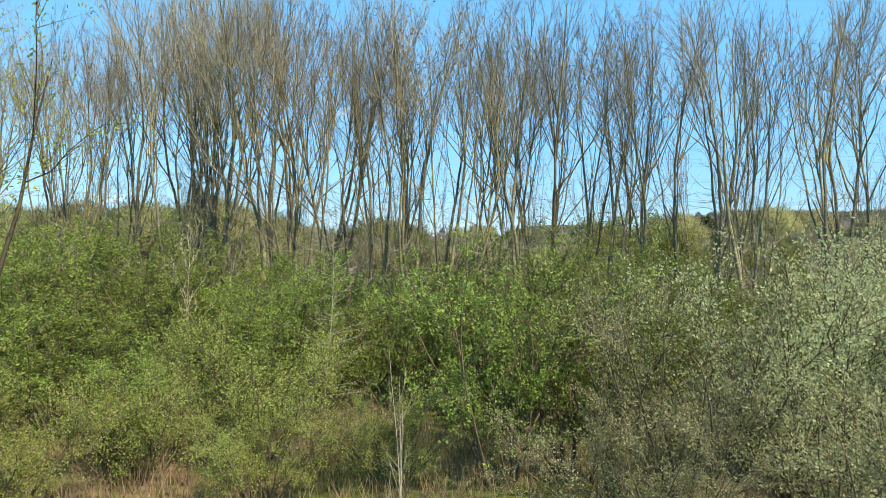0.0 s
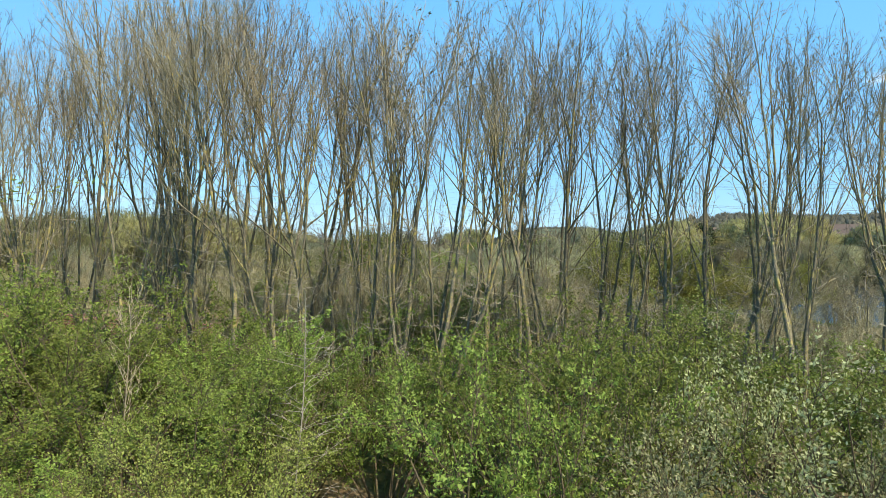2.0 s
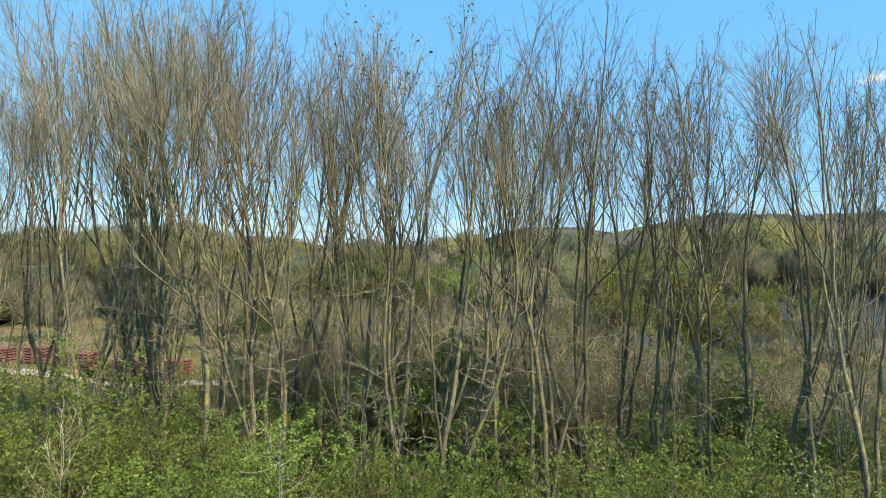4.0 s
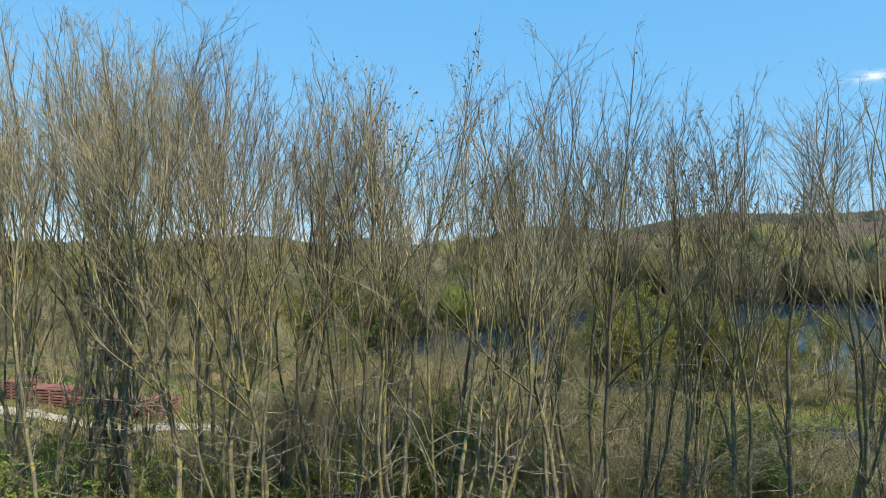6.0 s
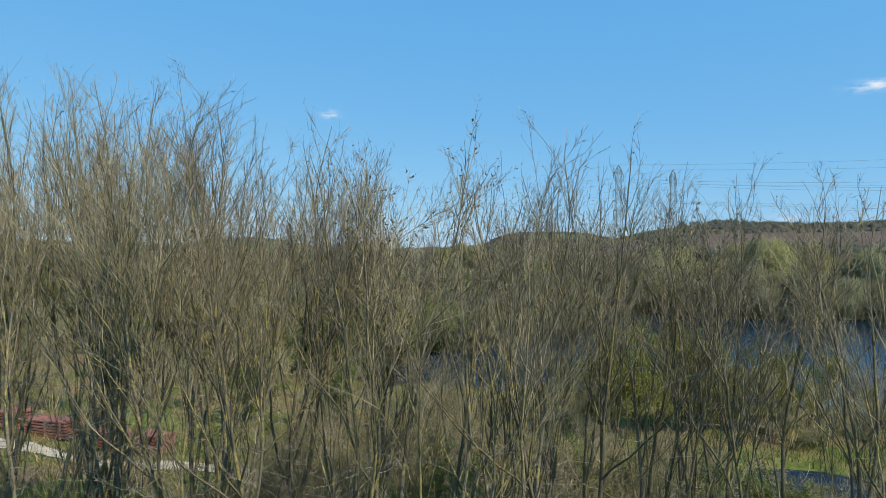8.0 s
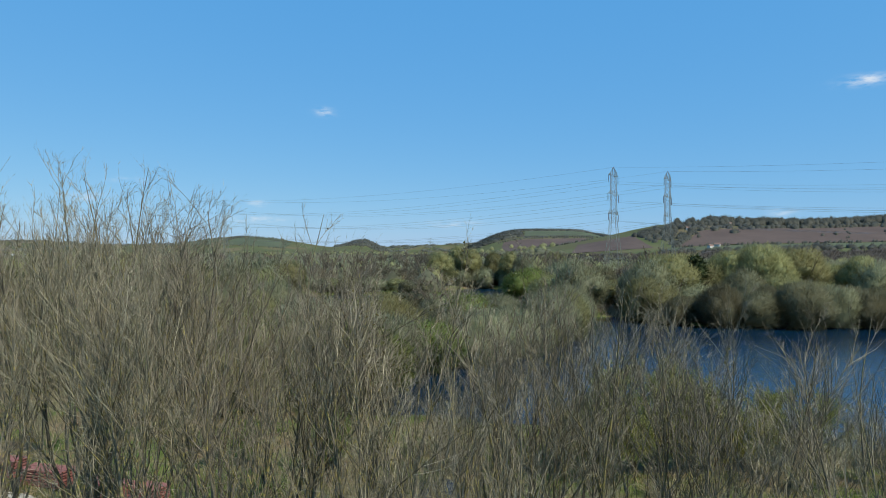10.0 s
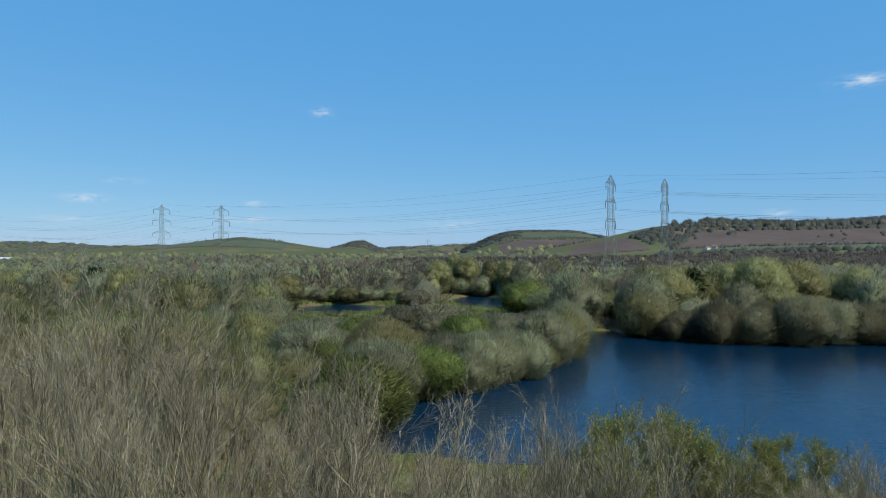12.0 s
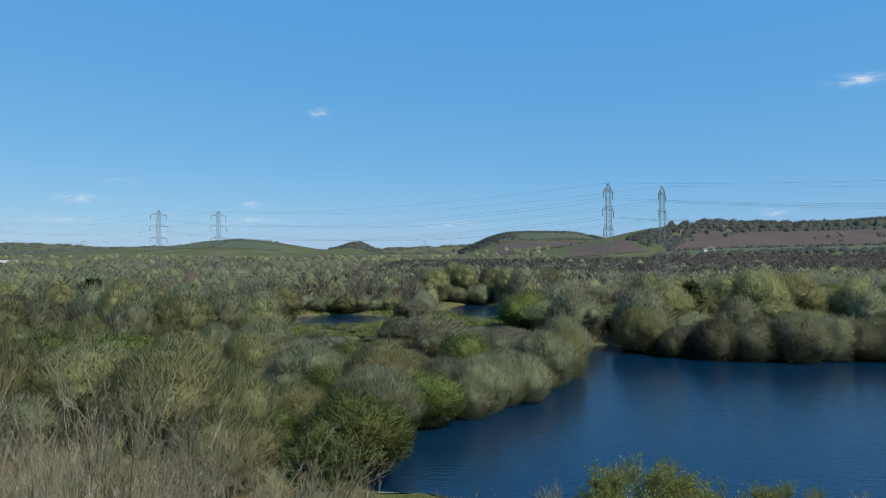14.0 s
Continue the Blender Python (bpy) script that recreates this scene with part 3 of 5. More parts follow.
# ---- the lie of the land ----
LAKE = np.array([(-7.2, 61), (-8.6, 73.3), (-6.6, 79.5), (2.4, 89), (13.2, 103.5), (18.0, 114), (26.0, 145), (33, 151), (38, 151), (42.0, 139), (50.5, 133.2),
                 (65.5, 130.8), (84, 130.8), (140, 131), (220, 121), (230, 40), (110, 40), (60, 46.5), (31, 52), (20.4, 53.6), (6, 57.5), (3, 58.2), (-1.8, 60.4)])
PONDS = [(-34.0, 203.5, 17.0, 21.5), (12.5, 235.0, 11.0, 32.0), (-62.0, 300.0, 20.0, 12.0)]
POOLS = [(16.6, 37.2, 3.6, 2.6), (-0.6, 43.2, 2.2, 1.9)]
HILLS = [(800, 1350, 560, 260, 55), (330, 2150, 235, 400, 79), (-780, 2450, 330, 350, 66), (-360, 2700, 75, 200, 48),
         (-2600, 3900, 900, 400, 76), (250, 3600, 900, 300, 58), (1500, 1500, 600, 400, 54), (-1500, 3300, 500, 300, 45), (520, 1500, 160, 200, 25)]


def lake_distance(x, y):
    """Metres outside the lake's edge; negative on the water."""
    p = np.stack([x, y], -1)
    best = np.full(x.shape, 1e9)
    inside = np.zeros(x.shape, bool)
    for a, b in zip(LAKE, np.roll(LAKE, -1, 0)):
        e = b - a
        s = np.clip(((p - a) @ e) / (e @ e), 0, 1)
        best = np.minimum(best, np.hypot(p[..., 0] - a[0] - s * e[0], p[..., 1] - a[1] - s * e[1]))
        cross = (a[1] > y) != (b[1] > y)
        xs = a[0] + (y - a[1]) * e[0] / (e[1] if abs(e[1]) > 1e-9 else 1e-9)
        inside ^= cross & (x < xs)
    d = np.where(inside, -best, best)
    for px, py, rx, ry in PONDS:
        d = np.minimum(d, (np.hypot((x - px) / rx, (y - py) / ry) - 1) * min(rx, ry))
    return d


def land(x, y):
    x, y = np.asarray(x, float), np.asarray(y, float)
    r = np.hypot(x, y - 60)
    z = 1.05 + 0.25 * np.sin(x * 0.31 + 1.3) * np.sin(y * 0.27) + 0.12 * np.sin(x * 0.9 + y * 0.7)
    z = z + np.clip(r - 330, 0, 1500) * 0.006
    for cx, cy, a, b, h in HILLS:
        z = z + h * np.exp(-np.abs((x - cx) / a) ** (4 if h in (55, 79) else 2) - ((y - cy) / b) ** 2)
    for px, py, rx, ry in POOLS:
        e = np.hypot((x - px) / rx, (y - py) / ry) - 1
        t = np.clip((e + 0.15) / 0.4, 0, 1)
        z = z * t + 0.3 * (1 - t)
    d = lake_distance(x, y) + 0.35 * np.sin(x * 0.8) * np.sin(y * 0.63 + 0.5)
    shore = np.clip(d / 1.6, 0, 1)
    return np.where(d > 0, z * (0.08 + 0.92 * shore ** 0.7) , -0.02 + np.maximum(d * 0.5, -2.2))


def height_at(x, y):
    return float(land(np.array([x]), np.array([y]))[0])


def make_ground():
    front = np.radians(np.linspace(-46, 46, 200))
    back = np.radians(np.linspace(48, 312, 64)[1:-1])
    ang = np.r_[front, back]
    rr = np.r_[0.5, np.geomspace(2.0, 4700, 330)]
    a, r = np.meshgrid(ang, rr)
    x, y = r * np.sin(a), r * np.cos(a) + 2.0
    v = np.stack([x, y, land(x, y)], -1).reshape(-1, 3)
    n, k = len(rr), len(ang)
    i = np.arange(n * k).reshape(n, k)
    p, q = i[:-1], i[1:]
    f = np.stack([p, np.roll(p, -1, 1), np.roll(q, -1, 1), q], -1).reshape(-1, 4)
    c = len(v)
    v = np.r_[v, [[0, 2.0, height_at(0, 2)]]]
    cap = np.stack([np.full(k, c), np.roll(i[0], -1), i[0]], -1)
    ob = piece("ground", v, [f[:, ::-1], cap[:, ::-1]], M_GROUND, None, "", True)
    tagged(ob, "flat valley floor with rough grass, rising to far hills", "ground", "", "structure")
    return ob


make_ground()


def sheet(name, outline, z, material, label, category):
    bm = bmesh.new()
    vs = [bm.verts.new((x, y, z)) for x, y in outline]
    bm.faces.new(vs)
    me = bpy.data.meshes.new(name)
    bm.to_mesh(me)
    bm.free()
    me.materials.append(material)
    return tagged(new(name, me), label, category, "", "structure")


sheet("lake_water", [(-20, 36), (240, 36), (240, 155), (-20, 155)], 0.0, M_WATER, "dark blue lake water ruffled by wind", "water")
for px, py, rx, ry in PONDS:
    sheet("pond_water", [(px + (rx + 1.5) * math.cos(a * 0.2618), py + (ry + 1.5) * math.sin(a * 0.2618)) for a in range(24)], 0.0, M_WATER,
          "small blue pond among scrub and willows", "water")
for px, py, rx, ry in POOLS:
    sheet("pool_water", [(px + (rx + 0.6) * math.cos(a * 0.2618), py + (ry + 0.6) * math.sin(a * 0.2618)) for a in range(24)], 0.7, M_WATER,
          "still shallow pool among the scrub behind the trees", "water")


def draped(name, corners, material, label, category, lift=0.5, nx=24, ny=24, kind="structure"):
    """A sheet over the land between four corners (near left, near right, far right, far left)."""
    s, t = np.meshgrid(np.linspace(0, 1, nx), np.linspace(0, 1, ny))
    c = np.array(corners, float)
    p = (c[0] * ((1 - s) * (1 - t))[..., None] + c[1] * (s * (1 - t))[..., None] + c[2] * (s * t)[..., None] + c[3] * ((1 - s) * t)[..., None])
    v = np.stack([p[..., 0], p[..., 1], land(p[..., 0], p[..., 1]) + lift], -1).reshape(-1, 3)
    i = np.arange(nx * ny).reshape(ny, nx)
    f = np.stack([i[:-1, :-1], i[:-1, 1:], i[1:, 1:], i[1:, :-1]], -1).reshape(-1, 4)
    return tagged(piece(name, v, [f], material, None, "", True), label, category, "", kind)


FIELDS = [
    ("ploughed_field", [(395, 1112), (1000, 1112), (1080, 1258), (500, 1258)], M_PLOUGH, "bare ploughed red-brown field on the hillside", "field"),
    ("pasture_field", [(360, 1060), (950, 1060), (955, 1104), (380, 1104)], M_PASTURE, "green pasture below the ploughed field", "field"),
    ("pasture_field", [(230, 1900), (470, 1900), (455, 2060), (250, 2080)], M_PASTURE, "bright green field on the wooded hill", "field"),
    ("ploughed_field", [(120, 1500), (330, 1500), (400, 1850), (160, 1850)], M_PLOUGH, "brown ploughed field below the hill", "field"),
    ("ploughed_field", [(215, 1120), (360, 1120), (372, 1290), (262, 1290)], M_PLOUGH, "brown ploughed field on the lower slope", "field"),
    ("pasture_field", [(-1050, 2150), (-800, 2150), (-790, 2330), (-1040, 2330)], M_PASTURE, "green pasture on the far hillside", "field"),
    ("pasture_field", [(-780, 2150), (-560, 2150), (-570, 2330), (-770, 2330)], M_PASTURE, "green pasture on the far hillside", "field"),
    ("stubble_field", [(-1000, 2345), (-820, 2345), (-800, 2440), (-980, 2440)], M_STUBBLE, "olive stubble field on the far hillside", "field"),
    ("pasture_field", [(-800, 2345), (-600, 2345), (-640, 2440), (-790, 2440)], M_PASTURE, "green pasture on the far hilltop", "field"),
    ("pasture_field", [(-560, 1500), (-200, 1500), (-220, 1720), (-600, 1720)], M_PASTURE, "pale green field beyond the woods", "field"),
]
for args in FIELDS:
    draped(*args, lift=0.8)

# gravel track behind the tree belt and the pale strip along the shore


def ribbon(name, line, width, material, label, category, lift=0.05):
    pts = np.array(line, float)
    seg = np.r_[0, np.cumsum(np.linalg.norm(np.diff(pts, axis=0), axis=1))]
    s = np.arange(0, seg[-1], 0.5)
    x, y = np.interp(s, seg, pts[:, 0]), np.interp(s, seg, pts[:, 1])
    tx, ty = np.gradient(x), np.gradient(y)
    ln = np.hypot(tx, ty)
    nx, ny = -ty / ln, tx / ln
    rng = np.random.default_rng(5)
    cols = []
    for o in np.linspace(-0.5, 0.5, 5):
        w = width * (o + (rng.normal(size=len(s)) * 0.05 if abs(o) == 0.5 else 0))
        X, Y = x + nx * w, y + ny * w
        cols.append(np.stack([X, Y, np.maximum(land(X, Y), 0.03) + lift + 0.03 * (0.5 - abs(o))], 1))
    v = np.stack(cols, 1).reshape(-1, 3)
    i = np.arange(len(s) * 5).reshape(-1, 5)
    f = np.stack([i[:-1, :-1], i[1:, :-1], i[1:, 1:], i[:-1, 1:]], -1).reshape(-1, 4)
    return tagged(piece(name, v, [f[:, ::-1]], material, None, "", True), label, category, "", "structure")


ribbon("gravel_track", [(-46, 47), (-25.6, 41.4), (-20.1, 39.8), (-14.0, 37.8), (-8, 36.6), (0, 35.2), (7, 33.8), (16, 31.2), (26, 28.6)], 1.1, M_TRACK, "pale gravel track through the scrub", "path")
ribbon("shore_strip", [(-6.6, 60.4), (-1.8, 59.8), (3, 57.7), (6, 57.0), (12, 55.4), (20.4, 53.1), (31, 51.4), (45, 48)], 1.5, M_TRACK, "pale trodden mud along the lake edge", "path")

# ---- tree belt ----
BELT_LABEL = "tall bare tree with lichened grey-brown trunk in a belt"
FORKED = "tall bare tree forking into several upright stems"
BELT = [bare_tree(11, 15.0, 2, BELT_LABEL, 0.11, 120), bare_tree(12, 15.0, 3, FORKED, 0.13, 120),
        bare_tree(13, 15.0, 2, BELT_LABEL, 0.13, 120), bare_tree(14, 15.0, 4, FORKED, 0.15, 100),
        bare_tree(15, 15.0, 3, "tall bare tree with dark catkins in its top", 0.12, 420),
        bare_tree(16, 15.0, 1, "slender bare tree with ascending branches", 0.1, 90, 11, 60, 380, 900, "bare_tree", 0.54, 0.0052),
        bare_tree(17, 15.0, 4, "tall bare tree with a broad crown of fine twigs", 0.2, 0, 28, 180, 1500, 3400, "bare_tree", 0.56),
        bare_tree(18, 9.0, 1, "thin bare pole of a young tree under the belt", 0.2, 0, 5, 18, 90, 220, "young_bare_tree", 0.45, 0.0042, 10),
        bare_tree(19, 9.0, 2, "thin many-stemmed young tree under the belt", 0.14, 0, 7, 26, 120, 260, "young_bare_tree", 0.45, 0.004, 12)]
# x, y, height of the top, which kind
STAND = [(-15.1, 27, 16.4, 6), (-13.1, 25, 16.4, 1), (-10.8, 24, 15.3, 2), (-11.5, 27.1, 17.1, 6), (-9.7, 26.5, 16.8, 3), (-7.6, 24, 15.6, 1),
         (-7.2, 26, 15.4, 1), (-6.2, 25.4, 15.7, 3), (-4.3, 22, 13.8, 5), (-3.7, 23, 14.1, 1), (-2.7, 21.5, 14.2, 5), (-1.7, 20.8, 14.3, 4), (-0.9, 20, 13.6, 2),
         (0.1, 23, 13.3, 5), (0.7, 21, 12.8, 0), (1.5, 21.2, 14.2, 1), (2.3, 22.5, 13.9, 5), (3.1, 21, 14, 2), (4.1, 22, 13.3, 4), (4.8, 21.3, 13, 4),
         (5.7, 20.5, 13.3, 0), (6.3, 20, 13, 1), (7.1, 20, 13.5, 3), (22.5, 22, 13.1, 2), (7.6, 19, 12.9, 1), (-1.2, 19.3, 13.4, 3), (6.9, 15.9, 12.6, 3),
         (-8.8, 22.7, 15.2, 6), (-14.4, 23.6, 14.5, 1), (8.8, 16.2, 12.2, 1), (-8.1, 21.6, 14.4, 1), (-11.5, 22.9, 14.3, 3), (-16.5, 25, 15.4, 1), (-18.5, 27, 16.2, 6),
         (-20.5, 25, 15.2, 2), (-18, 22.5, 14, 0), (-22.5, 28, 16.5, 3), (-25, 26, 15.6, 1), (10.5, 18.5, 12.8, 2), (11.5, 20.5, 13.2, 1), (13, 17.5, 12.9, 3),
         (14.5, 20, 13.4, 0), (16.5, 18, 13, 2), (18.5, 20.5, 13.3, 1), (24, 20.5, 12.6, 5), (-28, 28, 16, 6), (21, 19, 13, 3), (-6.6, 23.6, 14.9, 5),
         (-10.2, 21.2, 13.6, 5), (-5.2, 27.6, 14.4, 2), (-9, 28.6, 16, 2), (-26, 29.5, 15.8, 3), (-4.2, 29, 13.4, 1),
         (-23, 24.4, 14.8, 1), (-18.6, 29, 16.8, 3), (-11.8, 28.4, 17.2, 3), (-21.5, 27, 16.4, 6),
         (-6.0, 22.4, 14.4, 1), (-5.5, 21.7, 13.4, 2), (-4.9, 20.6, 13.6, 0), (-2.1, 23.4, 13.9, 1), (0.9, 24, 13.6, 6), (1.7, 19.9, 13.4, 2), (-17.5, 31, 16.8, 6),
         (-10.4, 25.4, 15.6, 1), (3.4, 24.2, 13.6, 1), (-3.0, 24.6, 14.2, 6), (5.6, 19.5, 13.0, 5), (-7, 21, 14.2, 0), (6.0, 23.5, 13.4, 1)]


def place(protos, rows):
    """Copies of the kinds at (matrix, kind); the first of each kind is the original."""
    first = {}
    for m, k in rows:
        if k in first:
            copy_thing(protos[k], m)
        else:
            first[k] = m
    for k, ob in enumerate(protos):
        if k in first:
            ob.matrix_basis = first[k]
        else:
            for o in (*ob.children_recursive, ob):
                bpy.data.objects.remove(o)


def upright(x, y, turn, sx, sz, sink=0.05):
    return Matrix.LocRotScale((x, y, height_at(x, y) - sink), Euler((0, 0, turn)), (sx, sx, sz))


rnd = random.Random(4)
rows = []
for x, y, top, k in STAND:
    s = (top * (1.005 if x < -13.5 else 1.085 if x < -5 else 1.06) - height_at(x, y)) / 15.0
    rows.append((upright(x, y, rnd.uniform(0, 6.28), s * rnd.uniform(0.9, 1.15), s), k))
# young growth between the tall stems
for i in range(60):
    x = rnd.uniform(-24, 19)
    y = rnd.uniform(19.5, 27.5) - 0.17 * x - (1.5 if x > 4 else 0)
    s = rnd.uniform(5.5, 10.5) / 9.0
    rows.append((upright(x, y, rnd.uniform(0, 6.28), s * rnd.uniform(0.7, 0.95), s), rnd.choice((7, 8))))
place(BELT, rows)

# ---- shrubs in front of and under the belt ----
FRESH = "fresh green hawthorn in young leaf"
HAW = [shrub(31, "hawthorn", FRESH, M_HAW, 4.0, 1.9, 9, 900, 15500, (0.036, 0.065), 0.75, None, 0.08, True), shrub(32, "hawthorn", FRESH, M_HAW, 4.0, 2.2, 11, 1000, 17000, (0.036, 0.065), 0.75, None, 0.08, True),
       shrub(33, "hawthorn", "spreading bright green hawthorn bush", M_HAW, 4.0, 1.7, 8, 850, 16000, (0.035, 0.065), 0.75, None, 0.08, True),
       shrub(34, "hawthorn", "leafy green hawthorn under the tree belt", M_HAW, 4.0, 2.1, 8, 620, 12000, (0.045, 0.08), 0.75, None, 0.08, True),
       shrub(35, "hawthorn", "leafy green hawthorn under the tree belt", M_HAW, 4.0, 1.9, 8, 620, 12000, (0.045, 0.08), 0.75, None, 0.08, True),
       shrub(36, "hawthorn", "deep green hawthorn in the thicket, partly standing in for shade", M_HAWDARK, 4.0, 2.0, 9, 800, 16000, (0.035, 0.07), 0.75, None, 0.08, True)]
rows = []
for x, y, top, w, k in [(-9.6, 15.5, 5.6, 1.1, 1), (-7.1, 14.8, 5.1, 1.0, 0), (-8.3, 12.6, 3.9, 0.9, 2), (-5.2, 13.0, 4.0, 0.75, 1), (-6.4, 11.4, 3.3, 0.7, 0), (-9.3, 10.4, 4.2, 0.9, 2), (-4.4, 14.4, 4.3, 0.8, 2), (-7.6, 17.2, 5.0, 0.9, 3), (-10.8, 17.6, 5.4, 1.0, 4), (-13.5, 15.5, 5.6, 1.0, 3), (-11.5, 13.5, 5.4, 1.1, 0), (-5.6, 16.8, 4.4, 0.9, 1), (-12.4, 17.8, 5.6, 1.1, 2),
                        (-4.0, 17.4, 4.5, 0.9, 0), (-1.8, 15.8, 5.0, 0.85, 2), (0.5, 10.2, 4.8, 0.75, 0), (1.9, 11.2, 5.1, 0.85, 1), (3.3, 13.4, 4.9, 0.9, 2), (0.9, 14.2, 4.5, 0.9, 1),
                        (-3.5, 15.4, 3.9, 0.7, 0), (2.6, 16.6, 4.2, 0.9, 0), (5.4, 14.8, 4.5, 0.9, 1), (8.4, 13.6, 4.7, 1.0, 2), (11, 15.5, 4.6, 1.0, 0), (-14.5, 20, 4.4, 1.0, 1), (-9.5, 19.2, 3.8, 0.9, 0),
                        (-6.8, 19.4, 3.6, 0.9, 2), (-3.0, 19.6, 3.2, 0.85, 1), (1.3, 18.0, 3.4, 0.9, 2), (4.6, 18.2, 3.0, 0.8, 0), (-0.4, 17.2, 3.8, 0.8, 1), (8.8, 18.2, 3.2, 0.9, 1), (-17, 18, 5.0, 1.1, 0),
                        (-15.5, 15, 5.3, 1.1, 2), (-10.6, 10.6, 4.2, 0.9, 1), (12.8, 12.5, 4.8, 1.0, 1), (-12, 24.5, 4.2, 0.9, 2), (-5, 24, 4.0, 0.9, 0), (1.5, 24.4, 3.8, 0.9, 1), (6.5, 23.4, 3.2, 0.8, 2), (10.5, 24.5, 3.4, 0.9, 0), (-9, 23.5, 3.8, 0.8, 1), (-15.5, 23, 3.4, 0.9, 0), (-2, 26.5, 3.8, 0.9, 1), (4, 27, 3.6, 0.9, 0), (-7.5, 27, 3.8, 0.9, 1), (8.5, 26.5, 3.0, 0.9, 0), (-18, 25, 3.4, 0.9, 1), (12.5, 21.5, 3.2, 0.9, 1)]:
    # kind 5: deep green; at (-3.5, 15.4) and (-1.8, 15.8) it paints gap shade
    k = 5 if (x, y) in ((0.9, 14.2), (-3.5, 15.4), (-1.8, 15.8), (-0.4, 17.2), (1.3, 18.0), (4.6, 18.2), (-3.0, 19.6), (8.4, 13.6), (-9.5, 19.2)) else k if y < 15.5 or top > 4.8 else 3 + k % 2
    rows.append((upright(x, y, rnd.uniform(0, 6.28), w * 1.12, (top - height_at(x, y)) / 4.0), k))
place(HAW, rows)

WIL = [shrub(41, "grey_willow", "grey-green willow bush with downy young leaves", M_GREY, 4.0, 2.4, 14, 1000, 16500, (0.038, 0.068), 0.55, None, 0.12),
       shrub(42, "grey_willow", "grey-green willow bush with downy young leaves", M_GREY, 4.0, 2.0, 12, 900, 14500, (0.038, 0.068), 0.55, None, 0.12)]
rows = []
for x, y, top, w, k in [(3.1, 9.2, 4.5, 0.8, 0), (5.2, 9.6, 5.1, 0.95, 0), (7.0, 11.2, 5.1, 0.95, 1), (4.6, 7.4, 3.7, 0.7, 1), (2.1, 7.9, 3.2, 0.6, 0), (7.6, 8.4, 4.8, 0.9, 1), (9.8, 10.5, 5.2, 1.0, 0)]:
    rows.append((upright(x, y, rnd.uniform(0, 6.28), w, (top - height_at(x, y)) / 4.0), k))
place(WIL, rows)

SAL = [shrub(51, "sallow_bush", "pale yellow-green sallow bush with small leaves", M_SALLOW, 3.0, 1.6, 12, 900, 15000, (0.034, 0.06), 0.65, None, 0.1)]
rows = [(upright(x, y, rnd.uniform(0, 6.28), w, h / 3.0), 0) for x, y, h, w in [(-3.9, 11.3, 2.5, 0.9), (-5.6, 10.9, 2.0, 0.75), (-7.0, 9.2, 1.9, 0.7), (-1.2, 10.4, 1.5, 0.6), (-3.3, 10.0, 1.5, 0.6)]]
place(SAL, rows)
edge = shrub(55, "willow_tree", "yellow-green willow in first leaf beside the clearing", M_SALLOW, 7.6, 1.5, 9, 1000, 15000, (0.04, 0.09), 0.4, M_STEM, 0.2)
edge.matrix_basis = upright(-7.7, 8.2, 0.6, 1.0, 1.0)

b1 = sapling(61, "young birch with a white stem and level bare branches", 4.7, M_WHITE, 46, True, 160)
b1.matrix_basis = upright(-3.05, 13.4, 0.4, 1, 1)
b2 = sapling(62, "pale bare sapling with rising branches", 4.9, M_PALE, 30, False, 120)
b2.matrix_basis = upright(-6.55, 14.2, 0.9, 1, 1)
b3 = sapling(63, "thin pale bare sapling at the edge of the clearing", 2.9, M_PALE, 9, False, 24)
b3.matrix_basis = upright(-0.62, 6.6, 2.0, 0.8, 1)
copy_thing(b3, upright(-0.75, 6.75, 4.4, 0.8, 0.8))
copy_thing(b3, upright(-1.0, 9.6, 1.2, 0.9, 0.7))
copy_thing(b1, upright(-2.9, 10.2, 2.6, 0.45, 0.36))


brush = shrub(57, "bramble_brush", "leafless brown bramble brush at the clearing's edge", M_DRY, 1.6, 1.2, 22, 900, 500, (0.03, 0.06), 0.5, M_STEM, 0.05)
brush.matrix_basis = upright(-1.9, 11.8, 0.3, 0.85, 0.7)
copy_thing(brush, upright(-0.6, 8.8, 4.1, 0.6, 0.5))


def grass(name, seed, x0, x1, y0, y1, n, tall, material, label, wide=0.012, keep=None):
    rng = np.random.default_rng(seed)
    x, y = rng.uniform(x0, x1, n), rng.uniform(y0, y1, n)
    ok = np.sin(x * 1.7 + 0.8 * np.sin(y * 1.3)) * np.sin(y * 1.9 + x * 0.4) > rng.uniform(-1.2, 0.6, n)
    if keep is not None:
        ok &= keep(x, y)
    x, y = x[ok], y[ok]
    c = np.stack([x, y, np.maximum(land(x, y), 0) - 0.03], 1)
    d = rng.normal(size=c.shape) * 0.35 + np.array([0, 0, 1.0])
    v, f = tufts(rng, c, d, rng.uniform(0.4, 1.2, len(c)) * tall, rng.uniform(0.6, 1.5, len(c)) * wide)
    return tagged(piece(name, v, [f], material), label, "grass", "", "stuff")


